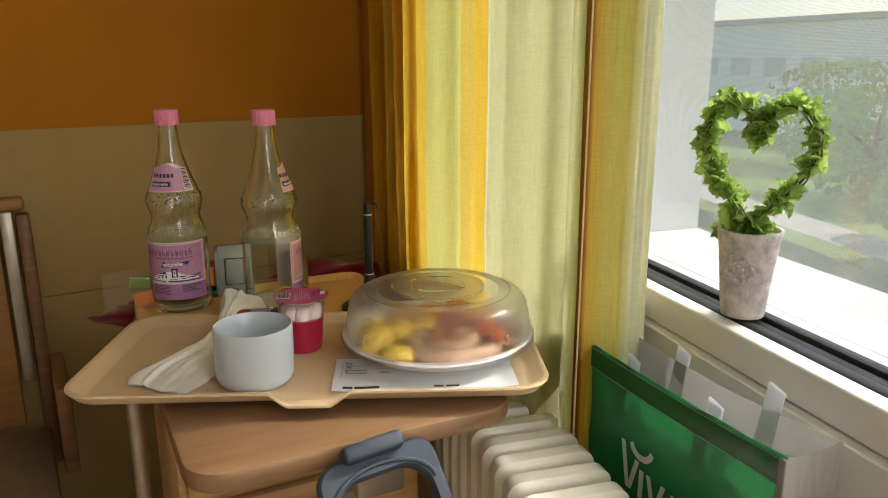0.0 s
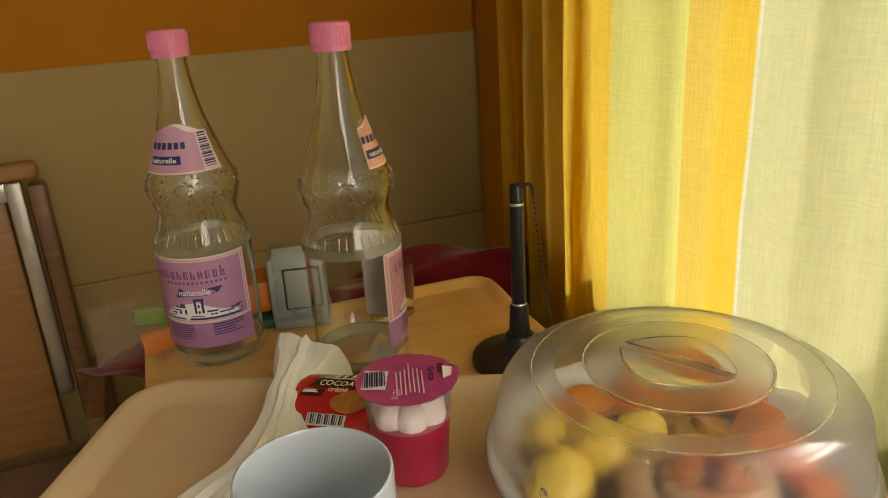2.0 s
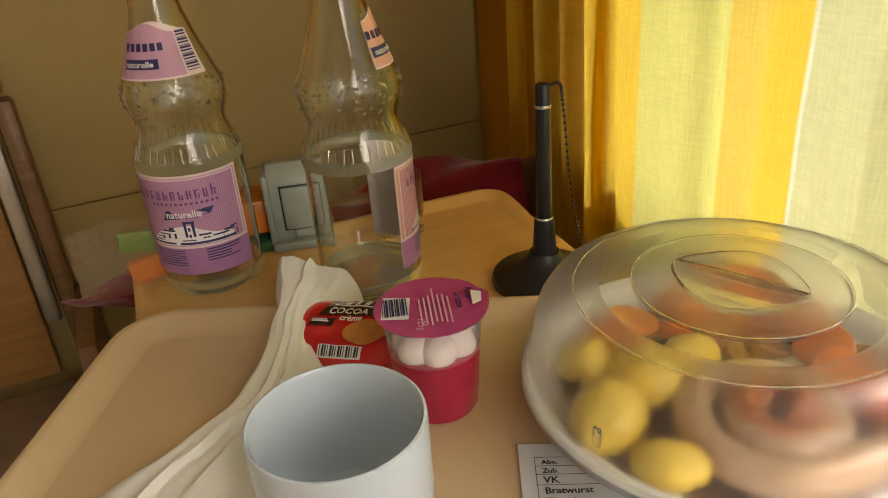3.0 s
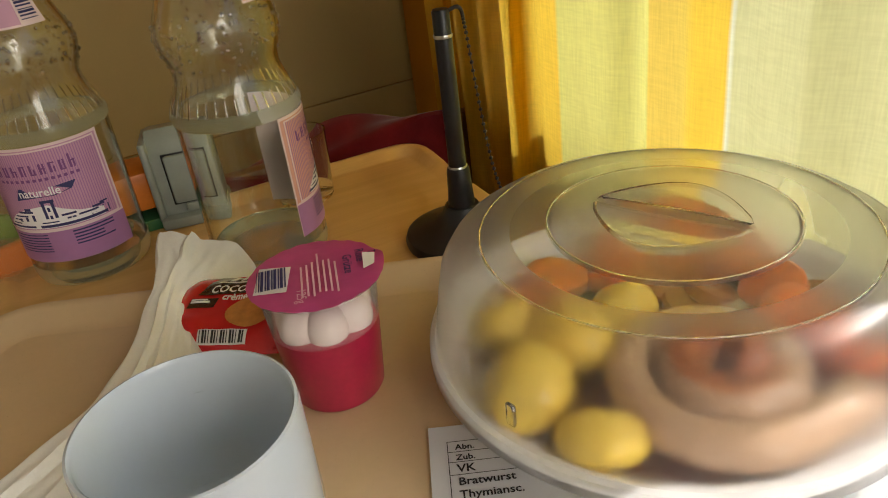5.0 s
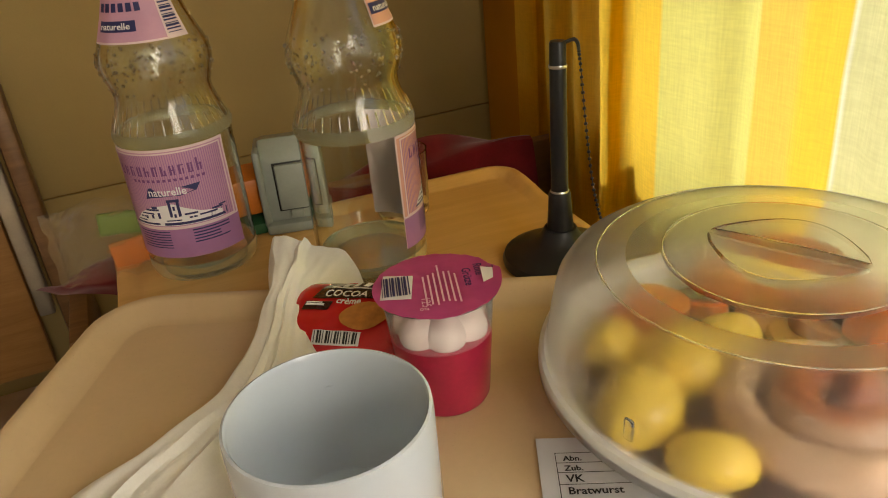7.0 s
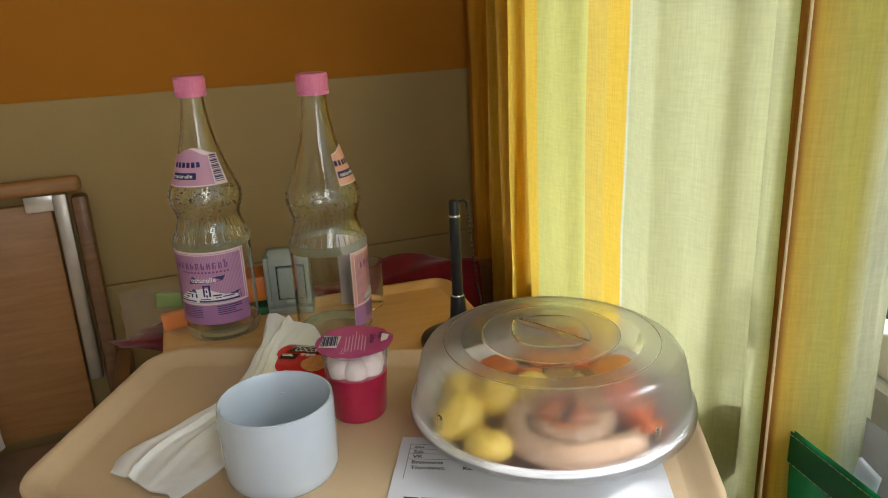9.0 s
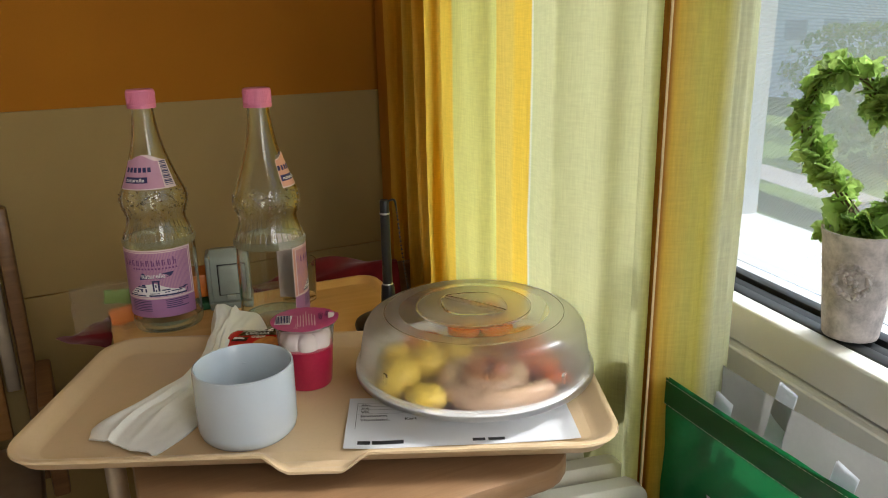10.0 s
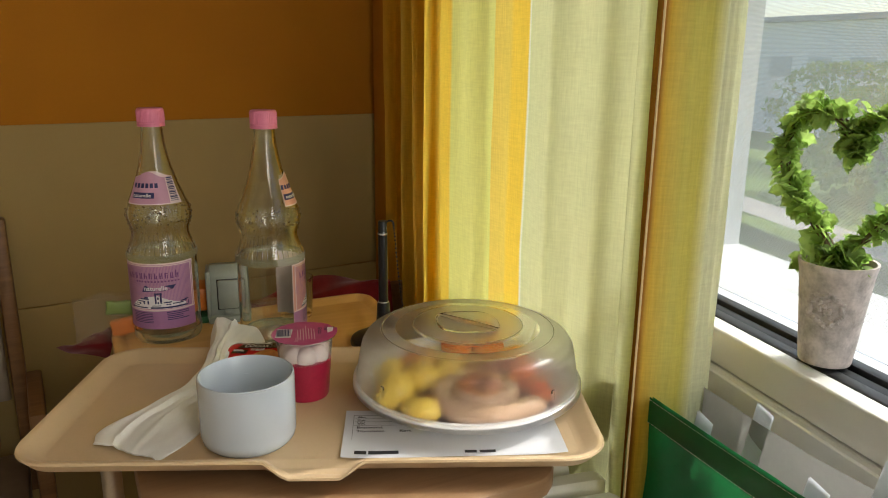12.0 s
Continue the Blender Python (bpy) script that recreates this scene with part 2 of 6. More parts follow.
M = {
    "orange_paint": mat("orange_paint", (0.47, 0.185, 0.012), 0.7, var=0.08, scale=3, bump=0.12, fine=420, spec=0.15),
    "beige_paint": mat("beige_paint", (0.44, 0.32, 0.13), 0.6, var=0.07, scale=4, bump=0.1, fine=420, spec=0.2),
    "white_paint": mat("white_paint", (0.78, 0.76, 0.7), 0.55, var=0.04, scale=4, bump=0.1, fine=420),
    "render_white": mat("render_white", (0.8, 0.8, 0.78), 0.85, var=0.08, scale=9, bump=0.4, fine=160),
    "floor_sheet": mat("floor_sheet", (0.46, 0.36, 0.25), 0.4, var=0.15, scale=20, bump=0.03, specks=(160, 0.18, (0.2, 0.13, 0.08))),
    "window_plastic": mat("window_plastic", (0.8, 0.8, 0.76), 0.32, var=0.03, scale=8, bump=0.03, fine=500),
    "board_cream": mat("board_cream", (0.72, 0.68, 0.56), 0.4, var=0.05, scale=12, bump=0.04, specks=(240, 0.1, (0.6, 0.56, 0.46))),
    "rubber_black": mat("rubber_black", (0.018, 0.02, 0.022), 0.45, var=0.2, scale=40, bump=0.06),
    "stone_sill": mat("stone_sill", (0.36, 0.345, 0.3), 0.8, var=0.22, scale=45, bump=0.4, fine=500, specks=(500, 0.22, (0.42, 0.4, 0.36))),
    "beech": wood("beech", (0.62, 0.38, 0.17), (0.47, 0.26, 0.1)),
    "beech_top": wood("beech_top", (0.7, 0.43, 0.16), (0.6, 0.35, 0.115), 0.36),
    # beech for the flap, its shade put into the darker colour
    "beech_flap_shaded": wood("beech_flap_shaded", (0.29, 0.165, 0.08), (0.23, 0.125, 0.057), 0.42),
    # beech for the bed end, browned to hold the shade it stands in
    "beech_shaded": wood("beech_shaded", (0.42, 0.21, 0.065), (0.31, 0.145, 0.04), 0.5, coat=0.05),
    "beech_dark": wood("beech_dark", (0.24, 0.12, 0.045), (0.16, 0.075, 0.026), 0.45),
    "tray_plastic": mat("tray_plastic", (0.63, 0.465, 0.28), 0.38, var=0.05, scale=14, bump=0.04, fine=260, specks=(420, 0.055, (0.3, 0.19, 0.1))),
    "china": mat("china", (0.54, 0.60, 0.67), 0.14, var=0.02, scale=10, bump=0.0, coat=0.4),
    "plate_china": mat("plate_china", (0.8, 0.81, 0.82), 0.2, var=0.03, scale=12, bump=0.02, coat=0.3),
    "paper": mat("paper", (0.8, 0.81, 0.84), 0.9, var=0.03, scale=20, bump=0.06, fine=700, spec=0.1),
    "tissue": thin_cloth("tissue", (0.93, 0.92, 0.89), 0.1, 1500.0, uneven=0.03),
    "white_cloth": thin_cloth("white_cloth", (0.8, 0.77, 0.7), 0.25, 600.0),
    "red_cloth": mat("red_cloth", (0.15, 0.008, 0.012), 0.9, var=0.3, scale=30, bump=0.3, fine=500, sheen=0.3, spec=0.1),
    "ink": mat("ink", (0.03, 0.03, 0.035), 0.7, var=0.1, bump=0),
    "ink_blue": mat("ink_blue", (0.03, 0.03, 0.12), 0.5, var=0.15, bump=0),
    "ink_violet": mat("ink_violet", (0.2, 0.07, 0.22), 0.5, var=0.1, bump=0),
    "ink_white": mat("ink_white", (0.82, 0.8, 0.8), 0.5, var=0.05, bump=0),
    "label_pink": mat("label_pink", (0.56, 0.3, 0.42), 0.45, var=0.06, scale=30, bump=0.03),
    "label_mauve": mat("label_mauve", (0.4, 0.19, 0.38), 0.45, var=0.08, scale=30, bump=0.03),
    "label_salmon": mat("label_salmon", (0.68, 0.36, 0.28), 0.45, var=0.06, scale=30, bump=0.03),
    "label_edge": mat("label_edge", (0.78, 0.62, 0.62), 0.45, var=0.04, bump=0.02),
    "cap_pink": mat("cap_pink", (0.74, 0.22, 0.36), 0.4, var=0.05, scale=60, bump=0.05),
    "bottle_rim": glass("bottle_rim", (0.84, 0.93, 0.78), 0.12, 1.2, milk=0.22, milk_col=(0.7, 0.78, 0.6)),
    "bottle_glass": glass("bottle_glass", (0.975, 0.99, 0.94), 0.01, 1.48),
    "water": glass("water", (0.96, 0.98, 0.94), 0.0, 1.33),
    "tumbler_glass": glass("tumbler_glass", (0.97, 0.98, 0.97), 0.0, 1.45),
    "cover_plastic": glass("cover_plastic", (0.93, 0.92, 0.915), 0.28, 1.2, milk=0.045, milk_col=(0.6, 0.6, 0.64)),
    "cover_bare": glass("cover_bare", (0.93, 0.92, 0.91), 0.06, 1.25, milk=0.03),
    "pane": glass("pane", (0.98, 0.99, 0.98), 0.0, 1.45),
    "cup_clear": glass("cup_clear", (0.96, 0.95, 0.94), 0.12, 1.15, milk=0.1),
    "cup_content": mat("cup_content", (0.42, 0.018, 0.06), 0.3, var=0.18, scale=25, bump=0.05, coat=0.3),
    "cup_cream": mat("cup_cream", (0.8, 0.7, 0.66), 0.35, var=0.06, scale=30, bump=0.05, coat=0.2),
    "foil_pink": mat("foil_pink", (0.58, 0.085, 0.28), 0.28, metal=0.25, var=0.1, scale=60, bump=0.15, fine=150),
    "foil_silver": mat("foil_silver", (0.75, 0.74, 0.74), 0.25, metal=0.8, var=0.1, scale=60, bump=0.2, fine=150),
    "wrapper_red": mat("wrapper_red", (0.6, 0.015, 0.02), 0.22, metal=0.1, var=0.15, scale=40, bump=0.3, fine=120, coat=0.5),
    "wrapper_brown": mat("wrapper_brown", (0.045, 0.016, 0.012), 0.25, var=0.2, scale=40, bump=0.2, fine=120, coat=0.5),
    "biscuit": mat("biscuit", (0.5, 0.2, 0.045), 0.6, var=0.3, scale=90, bump=0.3),
    "potato": mat("potato", (0.86, 0.6, 0.08), 0.26, var=0.14, scale=28, bump=0.12, fine=160, coat=0.5),
    "carrot": mat("carrot", (0.72, 0.15, 0.012), 0.3, var=0.22, scale=70, bump=0.2, fine=220, coat=0.4),
    "carrot_sauced": mat("carrot_sauced", (0.36, 0.13, 0.035), 0.25, var=0.3, scale=60, bump=0.2, fine=220, coat=0.5),
    "gravy": mat("gravy", (0.13, 0.03, 0.008), 0.12, var=0.4, scale=40, bump=0.05, coat=0.6),
    "black_plastic": mat("black_plastic", (0.012, 0.012, 0.013), 0.35, var=0.2, scale=50, bump=0.05),
    "grey_plastic": mat("grey_plastic", (0.26, 0.28, 0.25), 0.4, var=0.08, scale=40, bump=0.05),
    "slate_plastic": mat("slate_plastic", (0.045, 0.06, 0.085), 0.55, var=0.08, scale=30, bump=0.1, fine=600),
    "steel": mat("steel", (0.55, 0.54, 0.52), 0.3, metal=1.0, var=0.08, scale=30, bump=0.03),
    "steel_dull": mat("steel_dull", (0.42, 0.38, 0.33), 0.42, metal=0.9, var=0.1, scale=30, bump=0.03),
    "radiator_enamel": mat("radiator_enamel", (0.74, 0.71, 0.6), 0.25, var=0.05, scale=18, bump=0.04, coat=0.3),
    "bag_green": mat("bag_green", (0.012, 0.17, 0.046), 0.22, var=0.12, scale=14, bump=0.25, fine=140, coat=0.5),
    "bag_green_dark": mat("bag_green_dark", (0.01, 0.135, 0.038), 0.22, var=0.12, scale=14, bump=0.25, fine=140, coat=0.5),
    "bag_grey": mat("bag_grey", (0.4, 0.38, 0.36), 0.45, var=0.08, scale=16, bump=0.2, fine=180),
    "webbing": mat("webbing", (0.78, 0.8, 0.84), 0.8, var=0.06, scale=60, bump=0.4, fine=700),
    "hem_cream": mat("hem_cream", (0.74, 0.6, 0.33), 0.8, var=0.1, scale=40, bump=0.2),
    "thread": mat("thread", (0.45, 0.6, 0.42), 0.7, var=0.05, bump=0),
    "pot_clay": mat("pot_clay", (0.5, 0.45, 0.43), 0.85, var=0.42, scale=55, bump=0.6, fine=260),
    "soil": mat("soil", (0.04, 0.026, 0.016), 0.95, var=0.4, scale=120, bump=0.8),
    "stem": mat("stem", (0.14, 0.1, 0.045), 0.7, var=0.3, scale=80, bump=0.3),
    "bark": mat("bark", (0.12, 0.085, 0.055), 0.9, var=0.35, scale=8, bump=0.6, fine=60),
    "packet_green": mat("packet_green", (0.16, 0.24, 0.04), 0.4, var=0.2, scale=40, bump=0.15),
    "packet_orange": mat("packet_orange", (0.6, 0.17, 0.02), 0.4, var=0.2, scale=40, bump=0.15),
    "clear_film": glass("clear_film", (0.97, 0.96, 0.94), 0.1, 1.2, milk=0.18, clear=0.45, milk_col=(0.7, 0.62, 0.5)),
    "dark_bag": mat("dark_bag", (0.014, 0.013, 0.013), 0.7, var=0.3, scale=30, bump=0.3),
}


def leaf_material(name, low, high, pass_on=0.4):
    m, tree, bsdf, out = nodes_of(name)
    link, add = tree.links.new, tree.nodes.new
    info, ramp, passing, mix = add("ShaderNodeObjectInfo"), add("ShaderNodeValToRGB"), add("ShaderNodeBsdfTranslucent"), add("ShaderNodeMixShader")
    geo, both = add("ShaderNodeNewGeometry"), add("ShaderNodeMath")
    both.operation = "PINGPONG"
    plus = add("ShaderNodeMath")
    link(info.outputs["Random"], plus.inputs[0]), link(geo.outputs["Random Per Island"], plus.inputs[1])
    link(plus.outputs[0], both.inputs[0])
    both.inputs[1].default_value = 1.0
    link(both.outputs[0], ramp.inputs[0])
    ramp.color_ramp.elements[0].color, ramp.color_ramp.elements[1].color = (*low, 1), (*high, 1)
    link(ramp.outputs[0], bsdf.inputs["Base Color"])
    link(ramp.outputs[0], passing.inputs[0])
    bsdf.inputs["Roughness"].default_value = 0.45
    mix.inputs[0].default_value = pass_on
    link(bsdf.outputs[0], mix.inputs[1]), link(passing.outputs[0], mix.inputs[2]), link(mix.outputs[0], out.inputs[0])
    return m


M["ivy"] = leaf_material("ivy", (0.13, 0.25, 0.045), (0.42, 0.58, 0.15), 0.6)
M["tree_leaf"] = leaf_material("tree_leaf", (0.1, 0.2, 0.035), (0.22, 0.34, 0.07), 0.4)


def sausage_material():
    """Pale veal sausage, browned where it lay in the pan: the top of the coil."""
    m, tree, bsdf, out = nodes_of("sausage_skin")
    link, add = tree.links.new, tree.nodes.new
    coords, spots, ramp, grow, relief = (add(n) for n in ("ShaderNodeTexCoord", "ShaderNodeTexNoise", "ShaderNodeValToRGB", "ShaderNodeVertexColor", "ShaderNodeBump"))
    grow.layer_name = "browned"
    sum_ = add("ShaderNodeMath")
    sum_.operation, sum_.inputs[1].default_value = "MULTIPLY_ADD", 0.45
    spots.inputs["Scale"].default_value, spots.inputs["Detail"].default_value = 55.0, 4
    link(coords.outputs["Object"], spots.inputs["Vector"])
    link(spots.outputs[0], sum_.inputs[0]), link(grow.outputs[0], sum_.inputs[2]), link(sum_.outputs[0], ramp.inputs[0])
    ramp.color_ramp.elements[0].position, ramp.color_ramp.elements[0].color = 0.35, (0.56, 0.36, 0.22, 1)
    ramp.color_ramp.elements[1].position, ramp.color_ramp.elements[1].color = 1.15 - 0.2, (0.4, 0.1, 0.02, 1)
    mid = ramp.color_ramp.elements.new(0.62)
    mid.color = (0.55, 0.2, 0.055, 1)
    link(ramp.outputs[0], bsdf.inputs["Base Color"])
    relief.inputs["Strength"].default_value, relief.inputs["Distance"].default_value = 0.15, 0.001
    link(spots.outputs[0], relief.inputs["Height"]), link(relief.outputs[0], bsdf.inputs["Normal"])
    bsdf.inputs["Roughness"].default_value, bsdf.inputs["Coat Weight"].default_value = 0.28, 0.5
    return m


M["sausage"] = sausage_material()


def screen_material():
    """Fine woven insect screen: threads with open gaps."""
    m, tree, bsdf, out = nodes_of("insect_screen")
    link, add = tree.links.new, tree.nodes.new
    coords, split, gap, mix = (add(n) for n in ("ShaderNodeTexCoord", "ShaderNodeSeparateXYZ", "ShaderNodeBsdfTransparent", "ShaderNodeMixShader"))
    link(coords.outputs["UV"], split.inputs[0])
    cuts = []
    for axis in (0, 1):
        frac, cut = add("ShaderNodeMath"), add("ShaderNodeMath")
        frac.operation, cut.operation, cut.inputs[1].default_value = "FRACT", "LESS_THAN", 0.26
        link(split.outputs[axis], frac.inputs[0]), link(frac.outputs[0], cut.inputs[0])
        cuts.append(cut)
    top = add("ShaderNodeMath")
    top.operation = "MAXIMUM"
    link(cuts[0].outputs[0], top.inputs[0]), link(cuts[1].outputs[0], top.inputs[1])
    share = add("ShaderNodeMath")
    share.operation, share.inputs[1].default_value, share.inputs[2].default_value = "MULTIPLY_ADD", 0.14, 0.24
    bsdf.inputs["Base Color"].default_value, bsdf.inputs["Roughness"].default_value = (0.75, 0.75, 0.74, 1), 0.8
    glow, yarn = add("ShaderNodeBsdfTranslucent"), add("ShaderNodeMixShader")
    glow.inputs[0].default_value, yarn.inputs[0].default_value = (0.85, 0.86, 0.84, 1), 0.6
    link(bsdf.outputs[0], yarn.inputs[1]), link(glow.outputs[0], yarn.inputs[2])
    link(top.outputs[0], share.inputs[0]), link(share.outputs[0], mix.inputs[0]), link(gap.outputs[0], mix.inputs[1]), link(yarn.outputs[0], mix.inputs[2]), link(mix.outputs[0], out.inputs[0])
    return m


M["screen"] = screen_material()


def let_through(name, share):
    """Gives a thin sheet material some light from behind."""
    tree = M[name].node_tree
    bsdf, out = tree.nodes["Principled BSDF"], tree.nodes["Material Output"]
    passing, mix = tree.nodes.new("ShaderNodeBsdfTranslucent"), tree.nodes.new("ShaderNodeMixShader")
    tint = bsdf.inputs["Base Color"].links[0].from_socket
    mix.inputs[0].default_value = share
    tree.links.new(tint, passing.inputs[0])
    tree.links.new(bsdf.outputs[0], mix.inputs[1]), tree.links.new(passing.outputs[0], mix.inputs[2]), tree.links.new(mix.outputs[0], out.inputs[0])


for name, share in (("bag_green", 0.5), ("bag_green_dark", 0.35), ("bag_grey", 0.35), ("webbing", 0.3), ("paper", 0.15)):
    let_through(name, share)


# ---- mesh tools ----
def part(name, bm, material, parent=None, label="", smooth=True, at=None):
    """Links a bmesh as ONE mesh object, under a thing or part if given."""
    me = bpy.data.meshes.new(name)
    bm.normal_update()
    bm.to_mesh(me)
    bm.free()
    me.materials.append(M[material] if isinstance(material, str) else material)
    if smooth:
        me.polygons.foreach_set("use_smooth", [True] * len(me.polygons))
        me.set_sharp_from_angle(angle=radians(38))
    ob = new(name, me)
    if parent:
        ob.parent = parent
    if at is not None:
        ob.matrix_basis = at
    if label:
        tagged(ob, label)
    return ob


def thing(name, at, label, category, group="", kind=""):
    ob = new(name)
    ob.empty_display_size = 0.02
    ob.matrix_basis = at
    return tagged(ob, label, category, group, kind)


def rbox(bm, c, s, bevel=0.003, seg=2, rot=None):
    """A box with rounded edges: centre, full size."""
    made = bmesh.ops.create_cube(bm, size=1.0)["verts"]
    bmesh.ops.scale(bm, vec=s, verts=made)
    if bevel:
        edges = list({e for v in made for e in v.link_edges})
        out = bmesh.ops.bevel(bm, geom=edges, offset=min(bevel, min(s) * 0.45), segments=seg, affect="EDGES", profile=0.5)
        made = list({v for f in out["faces"] for v in f.verts} | {v for v in made if v.is_valid})
    if rot is not None:
        bmesh.ops.rotate(bm, matrix=rot, verts=made)
    bmesh.ops.translate(bm, vec=c, verts=made)
    return made


def solid(c, s, bevel=0.003, seg=2, rot=None):
    bm = bmesh.new()
    rbox(bm, c, s, bevel, seg, rot)
    return bm


def grid(bm, nu, nv, f, wrap=False):
    """A sheet of nu x nv places f(u, v), u and v in 0..1; wrap joins the ends in u. Returns the rows of vertices."""
    rows = [[bm.verts.new(f(i / (nu if wrap else nu - 1), j / (nv - 1))) for i in range(nu)] for j in range(nv)]
    for j in range(nv - 1):
        for i in range(nu if wrap else nu - 1):
            k = (i + 1) % nu
            bm.faces.new((rows[j][i], rows[j][k], rows[j + 1][k], rows[j + 1][i]))
    return rows


def lathe(profile, seg=48, close=False):
    """A turned body: rows of (radius, height); radius 0 gives a pole."""
    bm = bmesh.new()
    rings = []
    for r, z in profile:
        rings.append([bm.verts.new((0, 0, z))] if r < 1e-6 else [bm.verts.new((r * math.cos(math.tau * i / seg), r * math.sin(math.tau * i / seg), z)) for i in range(seg)])
    pairs = list(zip(rings, rings[1:])) + ([(rings[-1], rings[0])] if close else [])
    for a, b in pairs:
        for i in range(seg):
            k = (i + 1) % seg
            if len(a) == 1 and len(b) > 1:
                bm.faces.new((a[0], b[k], b[i]))
            elif len(b) == 1 and len(a) > 1:
                bm.faces.new((a[i], a[k], b[0]))
            elif len(a) > 1:
                bm.faces.new((a[i], a[k], b[k], b[i]))
    return bm


def tube(bm, pts, radius, seg=10, caps=True):
    """A round bar along points; radius a number or one for each point."""
    pts = [Vector(p) for p in pts]
    rad = radius if isinstance(radius, (list, tuple)) else [radius] * len(pts)
    up, rings = Vector((0.13, 0.21, 0.97)), []
    for i, p in enumerate(pts):
        d = (pts[min(i + 1, len(pts) - 1)] - pts[max(i - 1, 0)]).normalized()
        x = d.cross(up)
        x = (x if x.length > 1e-3 else d.orthogonal()).normalized()
        y = x.cross(d).normalized()
        rings.append([bm.verts.new(p + rad[i] * (math.cos(math.tau * k / seg) * x + math.sin(math.tau * k / seg) * y)) for k in range(seg)])
    for a, b in zip(rings, rings[1:]):
        for k in range(seg):
            bm.faces.new((a[k], a[(k + 1) % seg], b[(k + 1) % seg], b[k]))
    if caps:
        bm.faces.new(rings[0][::-1]), bm.faces.new(rings[-1])
    return rings


def smooth_line(pts, n):
    """n places on a soft curve through the points."""
    pts = [Vector(p) for p in pts]
    ext, out = [2 * pts[0] - pts[1], *pts, 2 * pts[-1] - pts[-2]], []
    for i in range(n):
        s = i / (n - 1) * (len(pts) - 1)
        k = min(int(s), len(pts) - 2)
        t, (a, b, c, d) = s - k, ext[k:k + 4]
        out.append(0.5 * (2 * b + (c - a) * t + (2 * a - 5 * b + 4 * c - d) * t * t + (3 * b - a - 3 * c + d) * t ** 3))
    return out


def round_rect(w, d, r, n=6):
    r = max(0.0005, min(r, w / 2 - 1e-4, d / 2 - 1e-4))
    return [(sx * (w / 2 - r) + r * math.cos(a), sy * (d / 2 - r) + r * math.sin(a))
            for sx, sy, q in ((1, 1, 0), (-1, 1, 1), (-1, -1, 2), (1, -1, 3))
            for a in [math.pi / 2 * (q + k / n) for k in range(n + 1)]]


def dense_rect(w, d, r, n=6, k=14):
    """round_rect with k more points on each straight side."""
    pts, out = round_rect(w, d, r, n), []
    for i, a in enumerate(pts):
        b = pts[(i + 1) % len(pts)]
        out.append(a)
        if i % (n + 1) == n:
            out += [(a[0] + (b[0] - a[0]) * q / (k + 1), a[1] + (b[1] - a[1]) * q / (k + 1)) for q in range(1, k + 1)]
    return out


def loft(bm, loops, first=True, last=True):
    rings = [[bm.verts.new(p) for p in lp] for lp in loops]
    n = len(rings[0])
    for a, b in zip(rings, rings[1:]):
        for i in range(n):
            bm.faces.new((a[i], a[(i + 1) % n], b[(i + 1) % n], b[i]))
    if first:
        bm.faces.new(rings[0][::-1])
    if last:
        bm.faces.new(rings[-1])
    return rings


def slab(w, d, r, z0, z1, soft=0.004):
    """A board with rounded corners and softened edges."""
    bm = bmesh.new()
    rows = [(soft, z0), (soft * 0.3, z0 + soft * 0.3), (0, z0 + soft), (0, z1 - soft), (soft * 0.3, z1 - soft * 0.3), (soft, z1)]
    loft(bm, [[(x, y, z) for x, y in round_rect(w - 2 * i, d - 2 * i, r - i)] for i, z in rows])
    return bm


def prism(bm, outline, z0, z1):
    loft(bm, [[(x, y, z0) for x, y in outline], [(x, y, z1) for x, y in outline]])


def letters(text, size, thick=0.0):
    """Text in the built-in font as flat mesh data: vertices (x, y) and faces, from its lower left."""
    cu = bpy.data.curves.new("letters", "FONT")
    cu.body, cu.size, cu.resolution_u, cu.offset = text, size, 2, thick
    ob = new("letters", cu)
    me = ob.to_mesh()
    verts, faces = [tuple(v.co) for v in me.vertices], [tuple(p.vertices) for p in me.polygons]
    ob.to_mesh_clear()
    bpy.data.objects.remove(ob)
    bpy.data.curves.remove(cu)
    return verts, faces


def stamp(bm, shape, place):
    """Lays flat shapes (vertices, faces) into bm through place(x, y)."""
    verts, faces = shape
    vs = [bm.verts.new(place(v[0], v[1])) for v in verts]
    for f in faces:
        try:
            bm.faces.new([vs[i] for i in f])
        except ValueError:
            pass


def bars(rows):
    """Plain bars (x, y, w, h) as a flat shape, cut into short pieces so that they bend."""
    verts, faces = [], []
    for x, y, w, h in rows:
        n = max(1, int(w / 0.004))
        for i in range(n):
            k = len(verts)
            a, b = x + w * i / n, x + w * (i + 1) / n
            verts += [(a, y), (b, y), (b, y + h), (a, y + h)]
            faces.append((k, k + 1, k + 2, k + 3))
    return verts, faces


def flat(outline):
    return list(outline), [tuple(range(len(outline)))]


def rotz(deg):
    return Matrix.Rotation(radians(deg), 4, "Z")


def place_at(p, deg=0.0):
    return Matrix.Translation(p) @ rotz(deg)


# ---- the room ----
T = Vector((0.866, 0.5, 0.0))        # along the back wall
N = Vector((-0.5, 0.866, 0.0))       # towards the back wall
WM = Matrix((( W.x, OUT.x, 0, W0.x), (W.y, OUT.y, 0, W0.y), (0, 0, 1, 0), (0, 0, 0, 1)))   # x along the window, y outwards
CEILING = 2.55
C1 = Vector((0.027, 2.325, 0))
C2, C4 = C1 + W * 4.2, C1 - T * 3.6
C3 = C4 + W * 4.2


